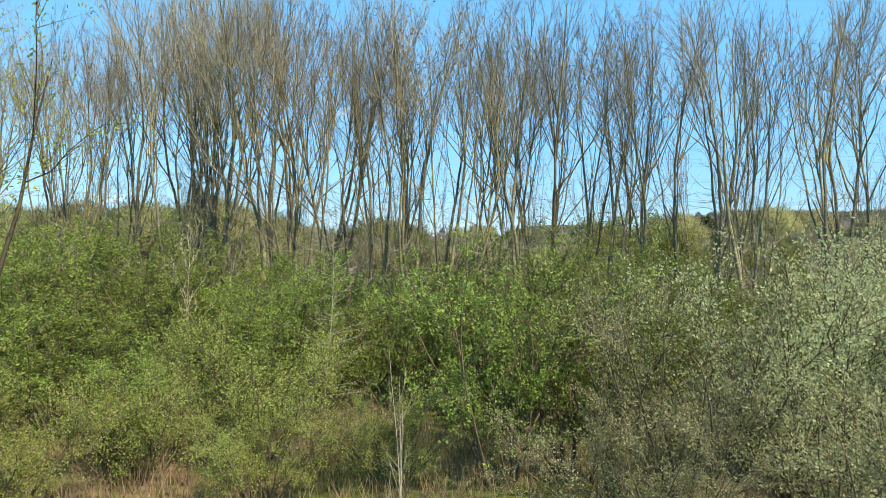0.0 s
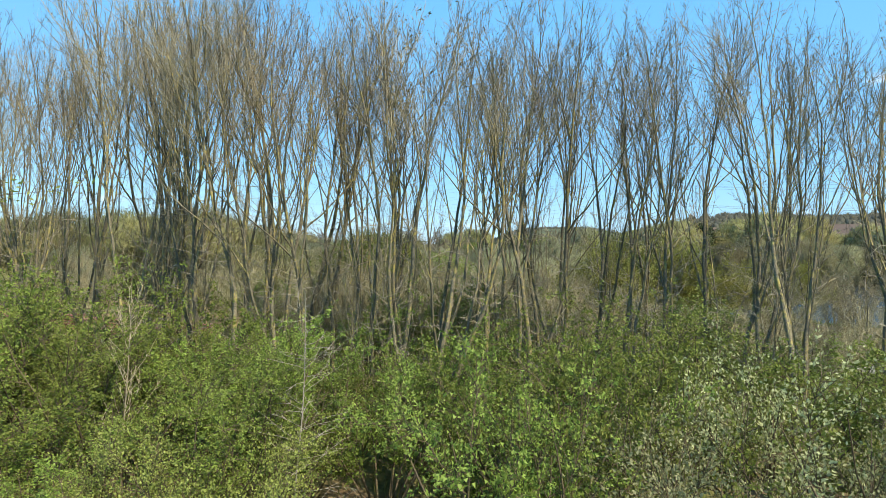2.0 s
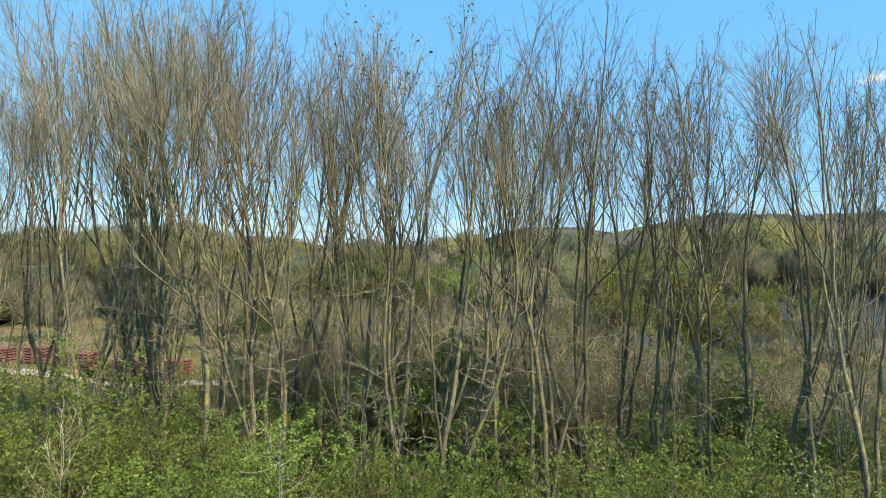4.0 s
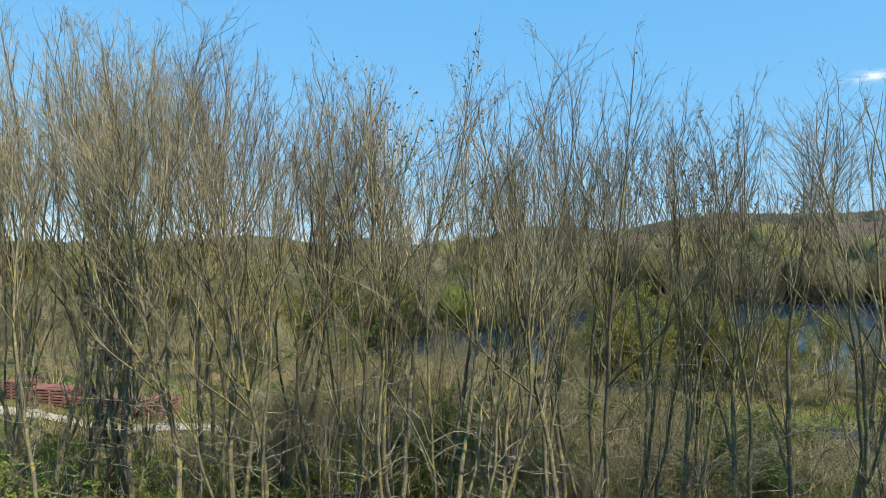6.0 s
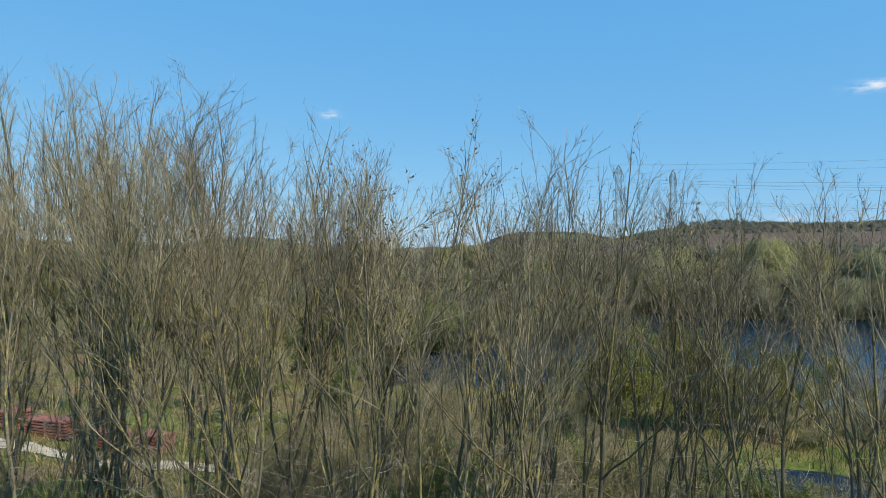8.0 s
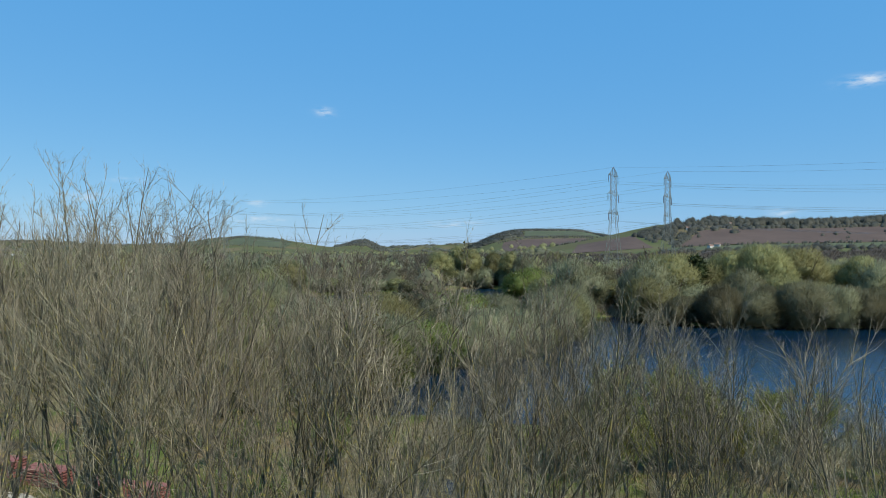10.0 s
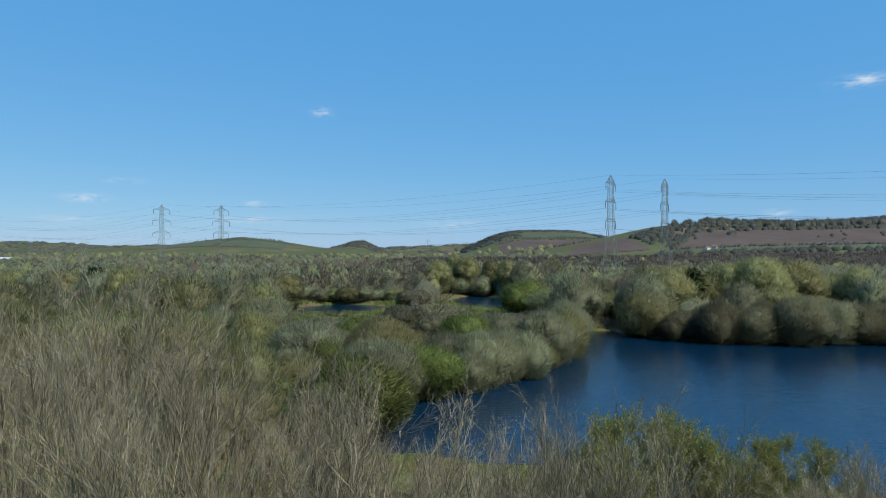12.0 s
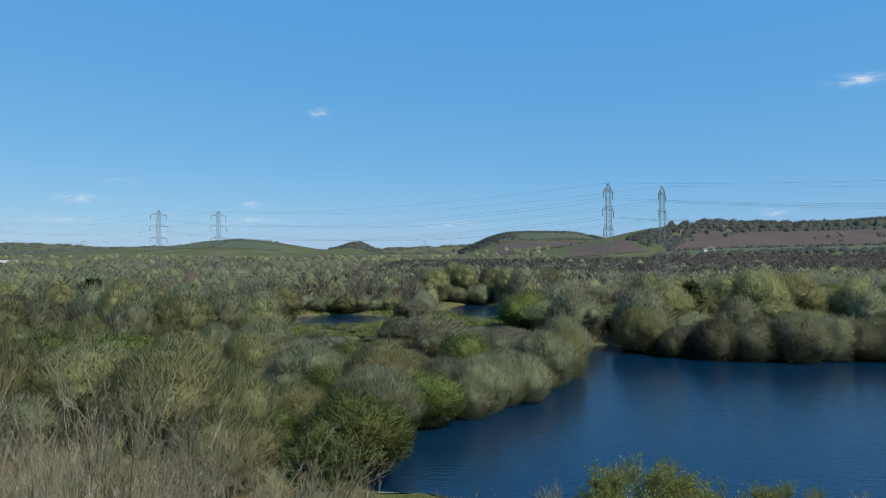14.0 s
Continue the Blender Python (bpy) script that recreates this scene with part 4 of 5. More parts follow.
grass("dry_grass", 71, -14, 6, 4.5, 14.5, 26000, 0.65, M_DRY, "dry brown grass and dead bramble stalks")
grass("green_grass", 72, -16, 12, 6, 22, 16000, 0.45, M_GRASS, "short green grass under the bushes", 0.02)
grass("bank_grass", 73, -8, 32, 48, 60, 26000, 0.5, M_GRASS, "green grass on the lake bank", 0.04, lambda x, y: lake_distance(x, y) > 1.8)
grass("belt_grass", 79, -24, 18, 19, 34, 30000, 0.7, M_GRASS, "rough green grass and nettles under the belt", 0.05)
grass("track_grass", 74, -40, 26, 27, 45, 44000, 0.5, M_GRASS, "rough green grass beside the track", 0.04)
grass("dry_bank_grass", 75, -40, 32, 28, 58, 13000, 0.8, M_DRY, "dry tall grass behind the tree belt", 0.035, lambda x, y: lake_distance(x, y) > 0.4)
grass("reeds", 76, 27, 40, 144, 165, 5000, 1.6, M_REED, "pale dead reeds at the head of the lake", 0.12, lambda x, y: lake_distance(x, y) > 0.2)
grass("meadow_grass", 77, -26, -2, 158, 182, 9000, 0.6, M_GRASS, "strip of bright green meadow between willows", 0.15)
grass("shore_grass", 78, 26, 36, 150, 158, 3000, 0.7, M_GRASS, "green waterside plants at the head of the lake", 0.15, lambda x, y: lake_distance(x, y) > 0.2)

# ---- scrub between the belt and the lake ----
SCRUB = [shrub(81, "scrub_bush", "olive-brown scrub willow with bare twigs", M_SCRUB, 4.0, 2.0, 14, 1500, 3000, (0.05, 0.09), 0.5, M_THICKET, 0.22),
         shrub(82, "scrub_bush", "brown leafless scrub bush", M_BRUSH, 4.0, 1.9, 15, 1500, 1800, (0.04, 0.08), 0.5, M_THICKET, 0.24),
         shrub(83, "scrub_bush", "green-leaved scrub bush behind the belt", M_GREEN, 4.0, 2.0, 9, 700, 9000, (0.07, 0.12), 0.7, None, 0.1, True),
         shrub(84, "scrub_bush", "yellow-green scrub willow coming into leaf by the water", M_LAKESIDE, 4.0, 2.1, 18, 1700, 26000, (0.07, 0.14), 0.5, M_STEM, 0.06)]
rows = []
for x, y, top, w, k in [(8.8, 45.0, 5.2, 1.1, 3), (11.6, 45.8, 6.8, 1.3, 3), (14.2, 46.2, 6.2, 1.1, 3), (16.6, 46.4, 4.4, 0.9, 3), (21.6, 47, 5.2, 1.0, 3), (2.2, 30, 4.6, 1.0, 0), (4.6, 30.2, 4.4, 1.0, 1), (18.9, 47.5, 4.6, 1.2, 0), (27, 47, 4.8, 1.2, 1), (20.8, 44, 4.4, 1.2, 0), (25.5, 43, 4.4, 1.2, 0), (6.8, 29.6, 4.6, 1.0, 0), (24.5, 45.5, 4.6, 0.9, 1), (30, 46, 5, 1.1, 0), (36, 43, 5.5, 1.2, 0),
                        (-10.5, 58.0, 6.4, 1.5, 2), (-13.5, 54.5, 4.6, 1.1, 0), (-9.0, 52.0, 4.0, 1.0, 1), (-5.5, 49.5, 3.0, 0.9, 0), (-2.0, 48.5, 3.0, 0.9, 1), (2.5, 47.0, 3.2, 0.8, 1), (19, 43.2, 2.8, 0.9, 0),
                        (-17.5, 50, 5.0, 1.1, 1), (-22, 53, 5.6, 1.2, 0), (-28, 50, 5.5, 1.2, 1), (-33, 55, 6, 1.3, 0), (-26, 57, 6, 1.2, 2), (-18, 58, 5.8, 1.1, 0), (-38, 48, 5, 1.2, 1),
                        (-3.5, 41, 2.8, 0.8, 2), (2, 40, 2.8, 0.9, 0), (7, 38.5, 3.2, 0.9, 1), (11.0, 40, 2.4, 0.8, 0), (-6, 44.5, 3.0, 0.9, 0), (-9.8, 40.5, 2.8, 0.7, 2),
                        (-2, 33.5, 3.0, 1.0, 1), (3.5, 32.5, 3.2, 1.0, 0), (9, 31, 3.2, 0.9, 0), (11.4, 33.4, 3.0, 0.9, 1), (13.0, 29.6, 2.6, 0.7, 0), (17.6, 33.2, 2.6, 0.8, 1), (15.4, 34.0, 2.0, 0.6, 0), (12.2, 36.8, 2.6, 0.8, 0), (20.4, 35.4, 3.4, 0.9, 1), (-7.5, 32.5, 3.0, 1.0, 0), 
                        (20, 27.5, 3.6, 1.0, 0), (24, 34, 4.0, 1.1, 2), (28, 39, 4.4, 1.1, 1), (42, 40, 5.0, 1.2, 2), (-14, 46.5, 4.2, 1.0, 2), (-9, 47, 3.6, 0.9, 1)]:
    rows.append((upright(x, y, rnd.uniform(0, 6.28), w, (top - height_at(x, y)) / 4.0), k))
for i in range(72):
    x, y = (rnd.uniform(-9, 8), rnd.uniform(44, 56)) if i < 14 else (rnd.uniform(-26, 16), rnd.uniform(27.5, 36) - (2 if i % 2 else 0))
    if (i >= 14 or y < 49 or x < -8) and float(lake_distance(np.array([x]), np.array([y]))[0]) > 1.2 and not (-34 < x < -8 and 26 < y < 47) and not (5 < x < 19 and y < 40):
        rows.append((upright(x, y, rnd.uniform(0, 6.28), rnd.uniform(0.7, 1.1), rnd.uniform(2.4, 4.2) / 4.0), rnd.choice((0, 1, 2, 0, 2))))
for i in range(120):
    x = rnd.uniform(-30, 24)
    y = rnd.uniform(24.5, 33.5) - 0.13 * x
    if x < -9 or 12.5 < x < 19 and y > 24:
        continue
    rows.append((upright(x, y, rnd.uniform(0, 6.28), rnd.uniform(0.65, 1.1), rnd.uniform(2.4, 4.6 if x < 2 else 3.4) / 4.0), rnd.choice((0, 1, 0, 2, 0))))
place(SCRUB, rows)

# ---- willows and woods beyond ----
WILLOW = "rounded grey-green willow on the lake shore"
MID = [
    crowned_tree(101, "willow_bush", WILLOW, "willow", M_WGREY, 7.0, 4.6, -1.2, 12, 15000, 0.55, 0.046, 0.6),
    crowned_tree(102, "willow_bush", WILLOW, "willow", M_WGREY, 7.0, 4.3, -1.2, 10, 15000, 0.55, 0.046, 0.6),
    crowned_tree(103, "willow_bush", "rounded olive willow with swelling buds", "willow", M_WOLIVE, 7.0, 4.6, -1.2, 12, 15000, 0.55, 0.046, 0.7),
    crowned_tree(104, "willow_tree", "yellow-green willow tree coming into leaf", "willow", M_WYEL, 9.0, 4.2, 0.0, 16, 22000, 0.5, 0.045, 0.9, M_LIMB),
    crowned_tree(105, "leafy_bush", "fresh green bush in young leaf", "shrub", M_GREEN, 6.0, 3.6, 0.1, 11, 10000, 0.3, 0.06, 0.4),
    haze_tree(106, "bare_tree", "brown leafless tree among willows", M_BROWN, 9.0, 3.6, 2400, M_LIMB, 0.045),
    crowned_tree(107, "ivy_clad_tree", "dark tree hung with ivy", "tree", M_DARK, 10.0, 2.0, 0.8, 9, 1600, 0.5, 0.2, 0.3, M_STEM),
    crowned_tree(108, "willow_bush", "rounded grey-brown willow hanging over the water", "willow", M_WDUSK, 7.0, 4.6, -1.2, 11, 15000, 0.55, 0.046, 0.6),
]
FAR = [
    crowned_tree(121, "willow_bush", "grey-green willow in the wet woodland", "willow", M_WGREY, 8.0, 5.0, -1.0, 10, 7000, 0.55, 0.09, 0.6, None, 3),
    crowned_tree(122, "willow_bush", "olive willow in the wet woodland", "willow", M_WOLIVE, 8.0, 4.8, -1.0, 10, 7000, 0.55, 0.09, 0.7, None, 3),
    crowned_tree(123, "willow_tree", "yellow-green willow tree coming into leaf", "willow", M_WYEL, 12.0, 4.8, 0.5, 14, 9000, 0.6, 0.08, 0.7, M_LIMB, 4),
    crowned_tree(124, "leafy_bush", "fresh green bush in young leaf", "shrub", M_GREEN, 7.0, 4.4, -0.8, 9, 6000, 0.45, 0.09, 0.4, None, 3),
    haze_tree(125, "bare_tree", "brown leafless tree in the wet woodland", M_BROWN, 11.0, 4.4, 1500, M_LIMB, 0.11),
    haze_tree(126, "birch_tree", "leafless birch with a white trunk", M_BROWN, 12.0, 3.4, 1400, M_WHITE, 0.11, 0.1, 3),
    crowned_tree(127, "ivy_clad_tree", "dark tree hung with ivy", "tree", M_DARK, 12.0, 2.6, 0.8, 9, 900, 0.8, 0.3, 0.3, M_STEM, 3),
    crowned_tree(128, "willow_bush", "grey-brown willow in the wet woodland", "willow", M_WDUSK, 8.0, 4.8, -1.0, 10, 7000, 0.55, 0.09, 0.7, None, 3),
    crowned_tree(129, "alder_tree", "brown leafless alder in the wet woodland", "tree", M_BROWN, 10.0, 4.2, 0.0, 12, 7000, 0.7, 0.08, 0.9, M_LIMB, 4),
]
mid_rows, far_rows, taken = [], [], []


def put(x, y, top, width, kind, sort=None):
    """One tree of the middle distance: width is its radius, top its height above the water."""
    near = y < 128 if sort is None else sort
    protos = MID if near else FAR
    r0 = {0: 4.6, 1: 4.3, 2: 4.6, 3: 4.2, 4: 3.6, 5: 3.6, 6: 2.0, 7: 4.6} if near else {0: 5.0, 1: 4.8, 2: 4.8, 3: 4.4, 4: 4.4, 5: 3.4, 6: 2.6, 7: 4.8, 8: 4.2}
    h0 = {0: 7, 1: 7, 2: 7, 3: 9, 4: 6, 5: 9, 6: 10, 7: 7} if near else {0: 8, 1: 8, 2: 12, 3: 7, 4: 11, 5: 12, 6: 12, 7: 8, 8: 10}
    slope = x / (y - 6.6)
    if not near and kind == 8 and -0.1 < slope < 0.0 and y < 225:
        kind = 7
    for lo, hi, edge_y in ((-0.24, -0.082, 191.0), (-0.03, 0.118, 211.0)):
        if lo < slope < hi and 90 < y < edge_y + 3:       # sight lines over low growth to the ponds
            top = min(top, max(20.8 * (1 - (y - 6.6) / (edge_y - 6.6)) - 2.1, 1.7))
    if not near and kind != 4 and -0.082 <= slope <= -0.03 and y < 225:
        top = min(top, 7.0)
    g = max(height_at(x, y), 0.0)
    wide = width * 1.1 / r0[kind]
    m = Matrix.LocRotScale((x, y, g - 0.1), Euler((rnd.uniform(-0.09, 0.09), rnd.uniform(-0.09, 0.09), rnd.uniform(0, 6.28))),
                           (wide * rnd.uniform(0.82, 1.2), wide * rnd.uniform(0.82, 1.2), (top - g) / h0[kind]))
    (mid_rows if near else far_rows).append((m, kind))
    taken.append((x, y, width))


# willows along the left shore and round the head of the lake
for x, y, top, w, k in [(-12.4, 66, 4.6, 2.8, 4), (-11.0, 73, 5.8, 3.6, 2), (-9.0, 83, 7.6, 5.2, 0), (0.0, 92.5, 7.2, 4.8, 1), (7.5, 101, 6.8, 4.6, 0), (13.0, 110.5, 6.6, 4.6, 1), (17.0, 121, 6.2, 4.2, 2),
                        (20.5, 132, 5.2, 4.0, 0), (-19.5, 71, 5.6, 3.6, 4), (-18.0, 78.5, 6.6, 4.2, 2), (-23.5, 78, 5.6, 3.4, 5), (-15.5, 88, 6.8, 4.4, 4), (-5.5, 97, 6.6, 4.4, 2)]:
    put(x, y, top, w, k, True)
for x, y, top, w, k in [(41.8, 140.5, 9.6, 6.2, 2), (47.0, 136.0, 6.0, 4.0, 0), (53, 135.5, 7.0, 4.2, 1), (58.5, 133.5, 6.2, 3.6, 4), (64, 134.0, 8.4, 4.6, 0), (71, 134.2, 8.6, 4.8, 2), (78.5, 133.5, 7.4, 4.4, 0),
                        (85.5, 134, 8.0, 4.6, 1), (92, 134.5, 9.2, 5.0, 2), (99, 134, 8.0, 4.5, 0), (107, 135, 8.6, 5, 2), (115, 135, 8, 5, 0), (124, 134, 9, 5, 1), (135, 134, 8, 5, 2)]:
    put(x, y, top, w, 7 if k in (0, 1) else k, True)
# a close row that hangs over the water's edge
edge_rows = [(-8.0, 63.0), (-8.6, 73.3), (-6.6, 79.5), (2.4, 89), (13.2, 103.5), (18.0, 114), (26.0, 145)], [(40.5, 144), (42.0, 139), (50.5, 133.2), (65.5, 130.8), (84, 130.8), (140, 131)]
for n, line in enumerate(edge_rows):
    p = np.array(line)
    seg = np.r_[0, np.cumsum(np.linalg.norm(np.diff(p, axis=0), axis=1))]
    d = 0.0
    while d < seg[-1]:
        x, y = np.interp(d, seg, p[:, 0]), np.interp(d, seg, p[:, 1])
        size = rnd.uniform(2.6, 5.4)
        d += size * rnd.uniform(0.9, 1.5)
        off = rnd.uniform(-1.8, 1.0) - (1.0 if size < 3.4 else 0)
        x, y = (x - off * 0.8, y + off * 0.5) if n == 0 else (x, y + off)
        put(x, y, size * rnd.uniform(1.1, 1.7) + 1.0, size, rnd.choice((0, 1, 0, 2, 1, 0, 4)) if n == 0 else rnd.choice((7, 7, 2, 7, 1, 0)), True)
# the tall yellow-green willows behind the belt, seen over its crowns
for x, y, top, w, k in [(-28.2, 73, 11.6, 7.8, 3), (-38.5, 76, 11.4, 7.4, 3), (-21.5, 70.5, 9.6, 4.4, 2), (-47.5, 74, 11.5, 6.4, 2), (-56, 76, 11.5, 6.4, 2)]:
    put(x, y, top, w, k, True)
# tall trees that stand out of the wood
for x, y, top, w, k in [(-43.8, 176, 13.2, 6.6, 2), (-43.5, 150, 9.5, 4.5, 3), (77, 163, 17.9, 8.0, 2), (87, 166, 17.0, 7.0, 2), (69.5, 168, 16.4, 5.0, 2), (59.5, 163, 15.0, 3.4, 6), (62, 174, 15.6, 5.0, 2), (60, 196, 15.4, 5.5, 2),
                        (118.5, 190, 14.8, 4.4, 2), (125, 200, 14, 5, 4), (132, 190, 13.5, 5, 2), (77, 178, 13, 5, 1), (88, 180, 12.5, 5.2, 0), (100, 176, 12.5, 5.5, 1), (112, 176, 12, 5, 0),
                        (-5.6, 151, 9.4, 4.4, 4), (-52, 160, 11, 5, 1), (-30, 150, 8.5, 5, 0), (8.5, 270, 17.5, 5, 2), (3, 276, 18.5, 5, 2), (24, 262, 16, 5, 2), (30, 250, 14.5, 5.5, 0), (20, 283, 16, 5.5, 1), (35, 240, 14, 6, 0), (-3, 255, 16, 5, 2),
                        (42, 262, 15.5, 6, 1), (-110, 205, 14, 4, 6), (-28, 240, 15.5, 4, 5), (-16, 241, 15.5, 4, 5), (-46, 242, 15, 4, 5)]:
    put(x, y, top, w, k, False)


for i in range(11):
    put(-60 + 5.2 * i, 226.6 + rnd.uniform(-0.8, 2.0), rnd.uniform(5.0, 7.0), rnd.uniform(3.4, 4.2), rnd.choice((0, 1, 0)), False)
    put(-59 + 5.2 * i, 236 + rnd.uniform(-2, 3.0), rnd.uniform(13.0, 16.0), rnd.uniform(3.6, 4.6), 4, False)
for a in range(8):
    put(12.5 - 15 + 4.2 * a, 267.5 + rnd.uniform(-1.5, 1.5), rnd.uniform(6, 9), 4.0, rnd.choice((0, 1)), False)


def clear_of(x, y):
    """Ways kept open: water and its edge, sight lines over the low meadow to the ponds, the pylons' feet."""
    if float(lake_distance(np.array([x]), np.array([y]))[0]) < 2.2:
        return False
    if -46 < x < -3 and 158 < y < 200 or 0 < x < 22 and 186 < y < 224:
        return False
    if y < 60 + max(0.0, -x - 8) * 0.1:
        return False
    return all((x - a) ** 2 + (y - b) ** 2 > (0.62 * (w + 3.0)) ** 2 for a, b, w in taken)


def wood_kind(x, y, near):
    n = noise.noise(Vector((x * 0.028, y * 0.028, 3.0))) + rnd.uniform(-0.35, 0.35)
    if near:
        return (4 if n > 0.32 else 5 if n < -0.42 else 3 if n > 0.14 else 2 if n > -0.1 else 0 if n > -0.24 else 1)
    if x < -35 and 200 < y < 290:
        return 8 if n < -0.2 else 4 if n < -0.12 else 5 if n < -0.08 else 7 if n < 0.1 else 0
    return (3 if n > 0.40 else 2 if n > 0.24 else 8 if n < -0.38 else 4 if n < -0.30 else 7 if n < -0.22 else 1 if n > 0.02 else 0)


for gy, gap, lo, hi in ((64, 8.4, 4.8, 10.2), (132, 9.6, 6.5, 13.5)):
    end = {64: 132, 132: 215}[gy]
    y = gy
    while y < end:
        x = -(0.74 * y + 14)
        while x < 0.72 * y + 10:
            X, Y = x + rnd.uniform(-0.45, 0.45) * gap, y + rnd.uniform(-0.45, 0.45) * gap
            if clear_of(X, Y):
                k = wood_kind(X, Y, Y < 128)
                put(X, Y, rnd.uniform(lo, hi) * (1.15 if not Y < 128 and k in (2, 4, 5) else 1.0), gap * rnd.uniform(0.42, 0.78), k)
            x += gap
        y += gap * 0.92
# low bushes in the open ground before the ponds
for i in range(46):
    X, Y = (rnd.uniform(-46, -2), rnd.uniform(158, 196)) if i < 30 else (rnd.uniform(0, 22), rnd.uniform(188, 220))
    if float(lake_distance(np.array([X]), np.array([Y]))[0]) > 2 and not (-24 < X < -8 and 164 < Y < 180):
        put(X, Y, rnd.uniform(2.6, 4.2), rnd.uniform(2.0, 3.4), rnd.choice([0, 1, 4, 0]), False)
for i in range(40):
    X, Y = (rnd.uniform(-50, -8), rnd.uniform(166, 183)) if i < 26 else (rnd.uniform(-14, 24), rnd.uniform(186, 204))
    if float(lake_distance(np.array([X]), np.array([Y]))[0]) > 1.2:
        put(X, Y, rnd.uniform(3.0, 4.6), rnd.uniform(2.4, 3.6), rnd.choice((0, 7, 1, 0)), False)
for i in range(16):
    X, Y = rnd.uniform(-60, -46), rnd.uniform(188, 226)
    if float(lake_distance(np.array([X]), np.array([Y]))[0]) > 1.5:
        put(X, Y, rnd.uniform(3.0, 5.0), rnd.uniform(2.6, 3.6), rnd.choice((0, 1)), False)
place(MID, mid_rows)
place(FAR, far_rows)
grass("pond_grass", 80, -56, 24, 160, 224, 30000, 1.1, M_GRASS, "green rushes and grass round the ponds", 0.3, lambda x, y: lake_distance(x, y) > 0.1)


def woodland(name, seed, spots, material, label, tall, wide, n=46):
    """Far woods that nobody could count: one mesh of many crowns."""
    rng = np.random.default_rng(seed)
    vs, fs, ns, o = [], [], [], 0
    iv, jf = ICO1
    for x, y, s in spots:
        h, r = tall * (0.5 + 0.5 * s) * rng.uniform(0.88, 1.1), wide * s * rng.uniform(0.8, 1.2)
        z = float(land(np.array([x]), np.array([y]))[0])
        q = unit(rng.normal(size=(n, 3)))
        q[:, 2] = np.abs(q[:, 2])
        c = np.array([x, y, z + h * 0.1]) + q * np.array([r, r, h * 0.85]) * rng.uniform(0.8, 1.0, (n, 1))
        c += rng.normal(size=c.shape) * r * 0.08
        small = min(1.0, 8.0 / n ** 0.5)
        d = unit(q * 0.8 + np.array([0, 0, 0.35]) + rng.normal(size=q.shape) * 0.6)
        v, f = tufts(rng, c - d * r * 0.1 * small, d, rng.uniform(0.2, 0.42, n) * r * small, rng.uniform(0.05, 0.11, n) * r * small)
        up_ = np.array([0, 0, 0.5 if n > 150 else 1.1])
        ns += [np.repeat(unit(q * 0.8 + up_ * 0.5 + rng.normal(size=q.shape) * 0.2), 3, 0), unit(iv * 0.8 + up_ * 0.5 + rng.normal(size=iv.shape) * 0.12)]
        core = iv * np.array([r, r, h * 0.85]) * 0.9 * rng.uniform(0.86, 1.08, (len(iv), 1)) + np.array([x, y, z + h * 0.1])
        vs += [v, core]
        fs += [f + o, jf + o + len(v)]
        o += len(v) + len(core)
    return tagged(piece(name, np.concatenate(vs), [np.concatenate(fs)], material, None, "", True, np.concatenate(ns)), label, "woodland", "", "stuff")


def scatter(seed, n, box, margin=0.0, shape=None):
    rng = np.random.default_rng(seed)
    x, y = rng.uniform(box[0], box[1], n), rng.uniform(box[2], box[3], n)
    ok = (np.abs(x) < 0.78 * y + 20)
    if shape is not None:
        ok &= shape(x, y)
    return [(a, b, rng.uniform(0.7, 1.2)) for a, b in zip(x[ok], y[ok])]


def wavy(x, y, f, p):
    return np.sin(x * f + p) * np.sin(y * f * 1.3 + p * 2) + 0.5 * np.sin((x + y) * f * 2.1)


def off_water(x, y):
    return (lake_distance(x, y) > 3) & ~((x > -66) & (x < -8) & (y < 229)) & ~((x > -4) & (x < 28) & (y < 262)) & ~((x < -30) & (x > -60) & (y < 250))


woodland("near_willow_wood", 215, scatter(11, 520, (-250, 220, 212, 300), shape=lambda x, y: (wavy(x, y, 0.05, 1) > -0.5) & off_water(x, y)), M_WGREY, "grey-green willow woodland beyond the ponds", 9.5, 5.2, 240)
woodland("near_olive_wood", 216, scatter(12, 260, (-250, 220, 212, 300), shape=lambda x, y: (wavy(x, y, 0.05, 4) > 0.0) & off_water(x, y)), M_WOLIVE, "olive willow woodland beyond the ponds", 9.8, 5.0, 240)
woodland("near_brown_wood", 217, scatter(13, 100, (-250, -30, 205, 310), shape=lambda x, y: (wavy(x, y, 0.04, 2) > 0.1) & off_water(x, y)), M_BROWN, "brown leafless trees beyond the ponds", 10.5, 4.4, 240)
woodland("near_yellow_wood", 218, scatter(14, 90, (-200, 220, 205, 320), shape=lambda x, y: (wavy(x, y, 0.06, 5) > 0.2) & off_water(x, y)), M_WYEL, "yellow-green trees coming into leaf beyond the ponds", 13, 4.6, 240)
woodland("far_willow_wood", 201, scatter(1, 2400, (-460, 400, 296, 620), shape=lambda x, y: (wavy(x, y, 0.02, 1) > -0.1) & (y < 520 - 0.35 * x)), M_WGREY, "distant grey-green willow woodland", 10.0, 6.6, 90)
woodland("far_green_wood", 202, scatter(2, 420, (-420, 320, 296, 520), shape=lambda x, y: (wavy(x, y, 0.025, 4) > 0.2)), M_WOLIVE, "distant olive woodland coming into leaf", 10.5, 5.4, 130)
woodland("purple_wood", 203, scatter(3, 2300, (-60, 760, 340, 1000), shape=lambda x, y: y > 330 + 0.1 * np.abs(x - 100)), M_PURPLE, "distant purple-brown leafless woodland", 7.5, 13.0, 96)
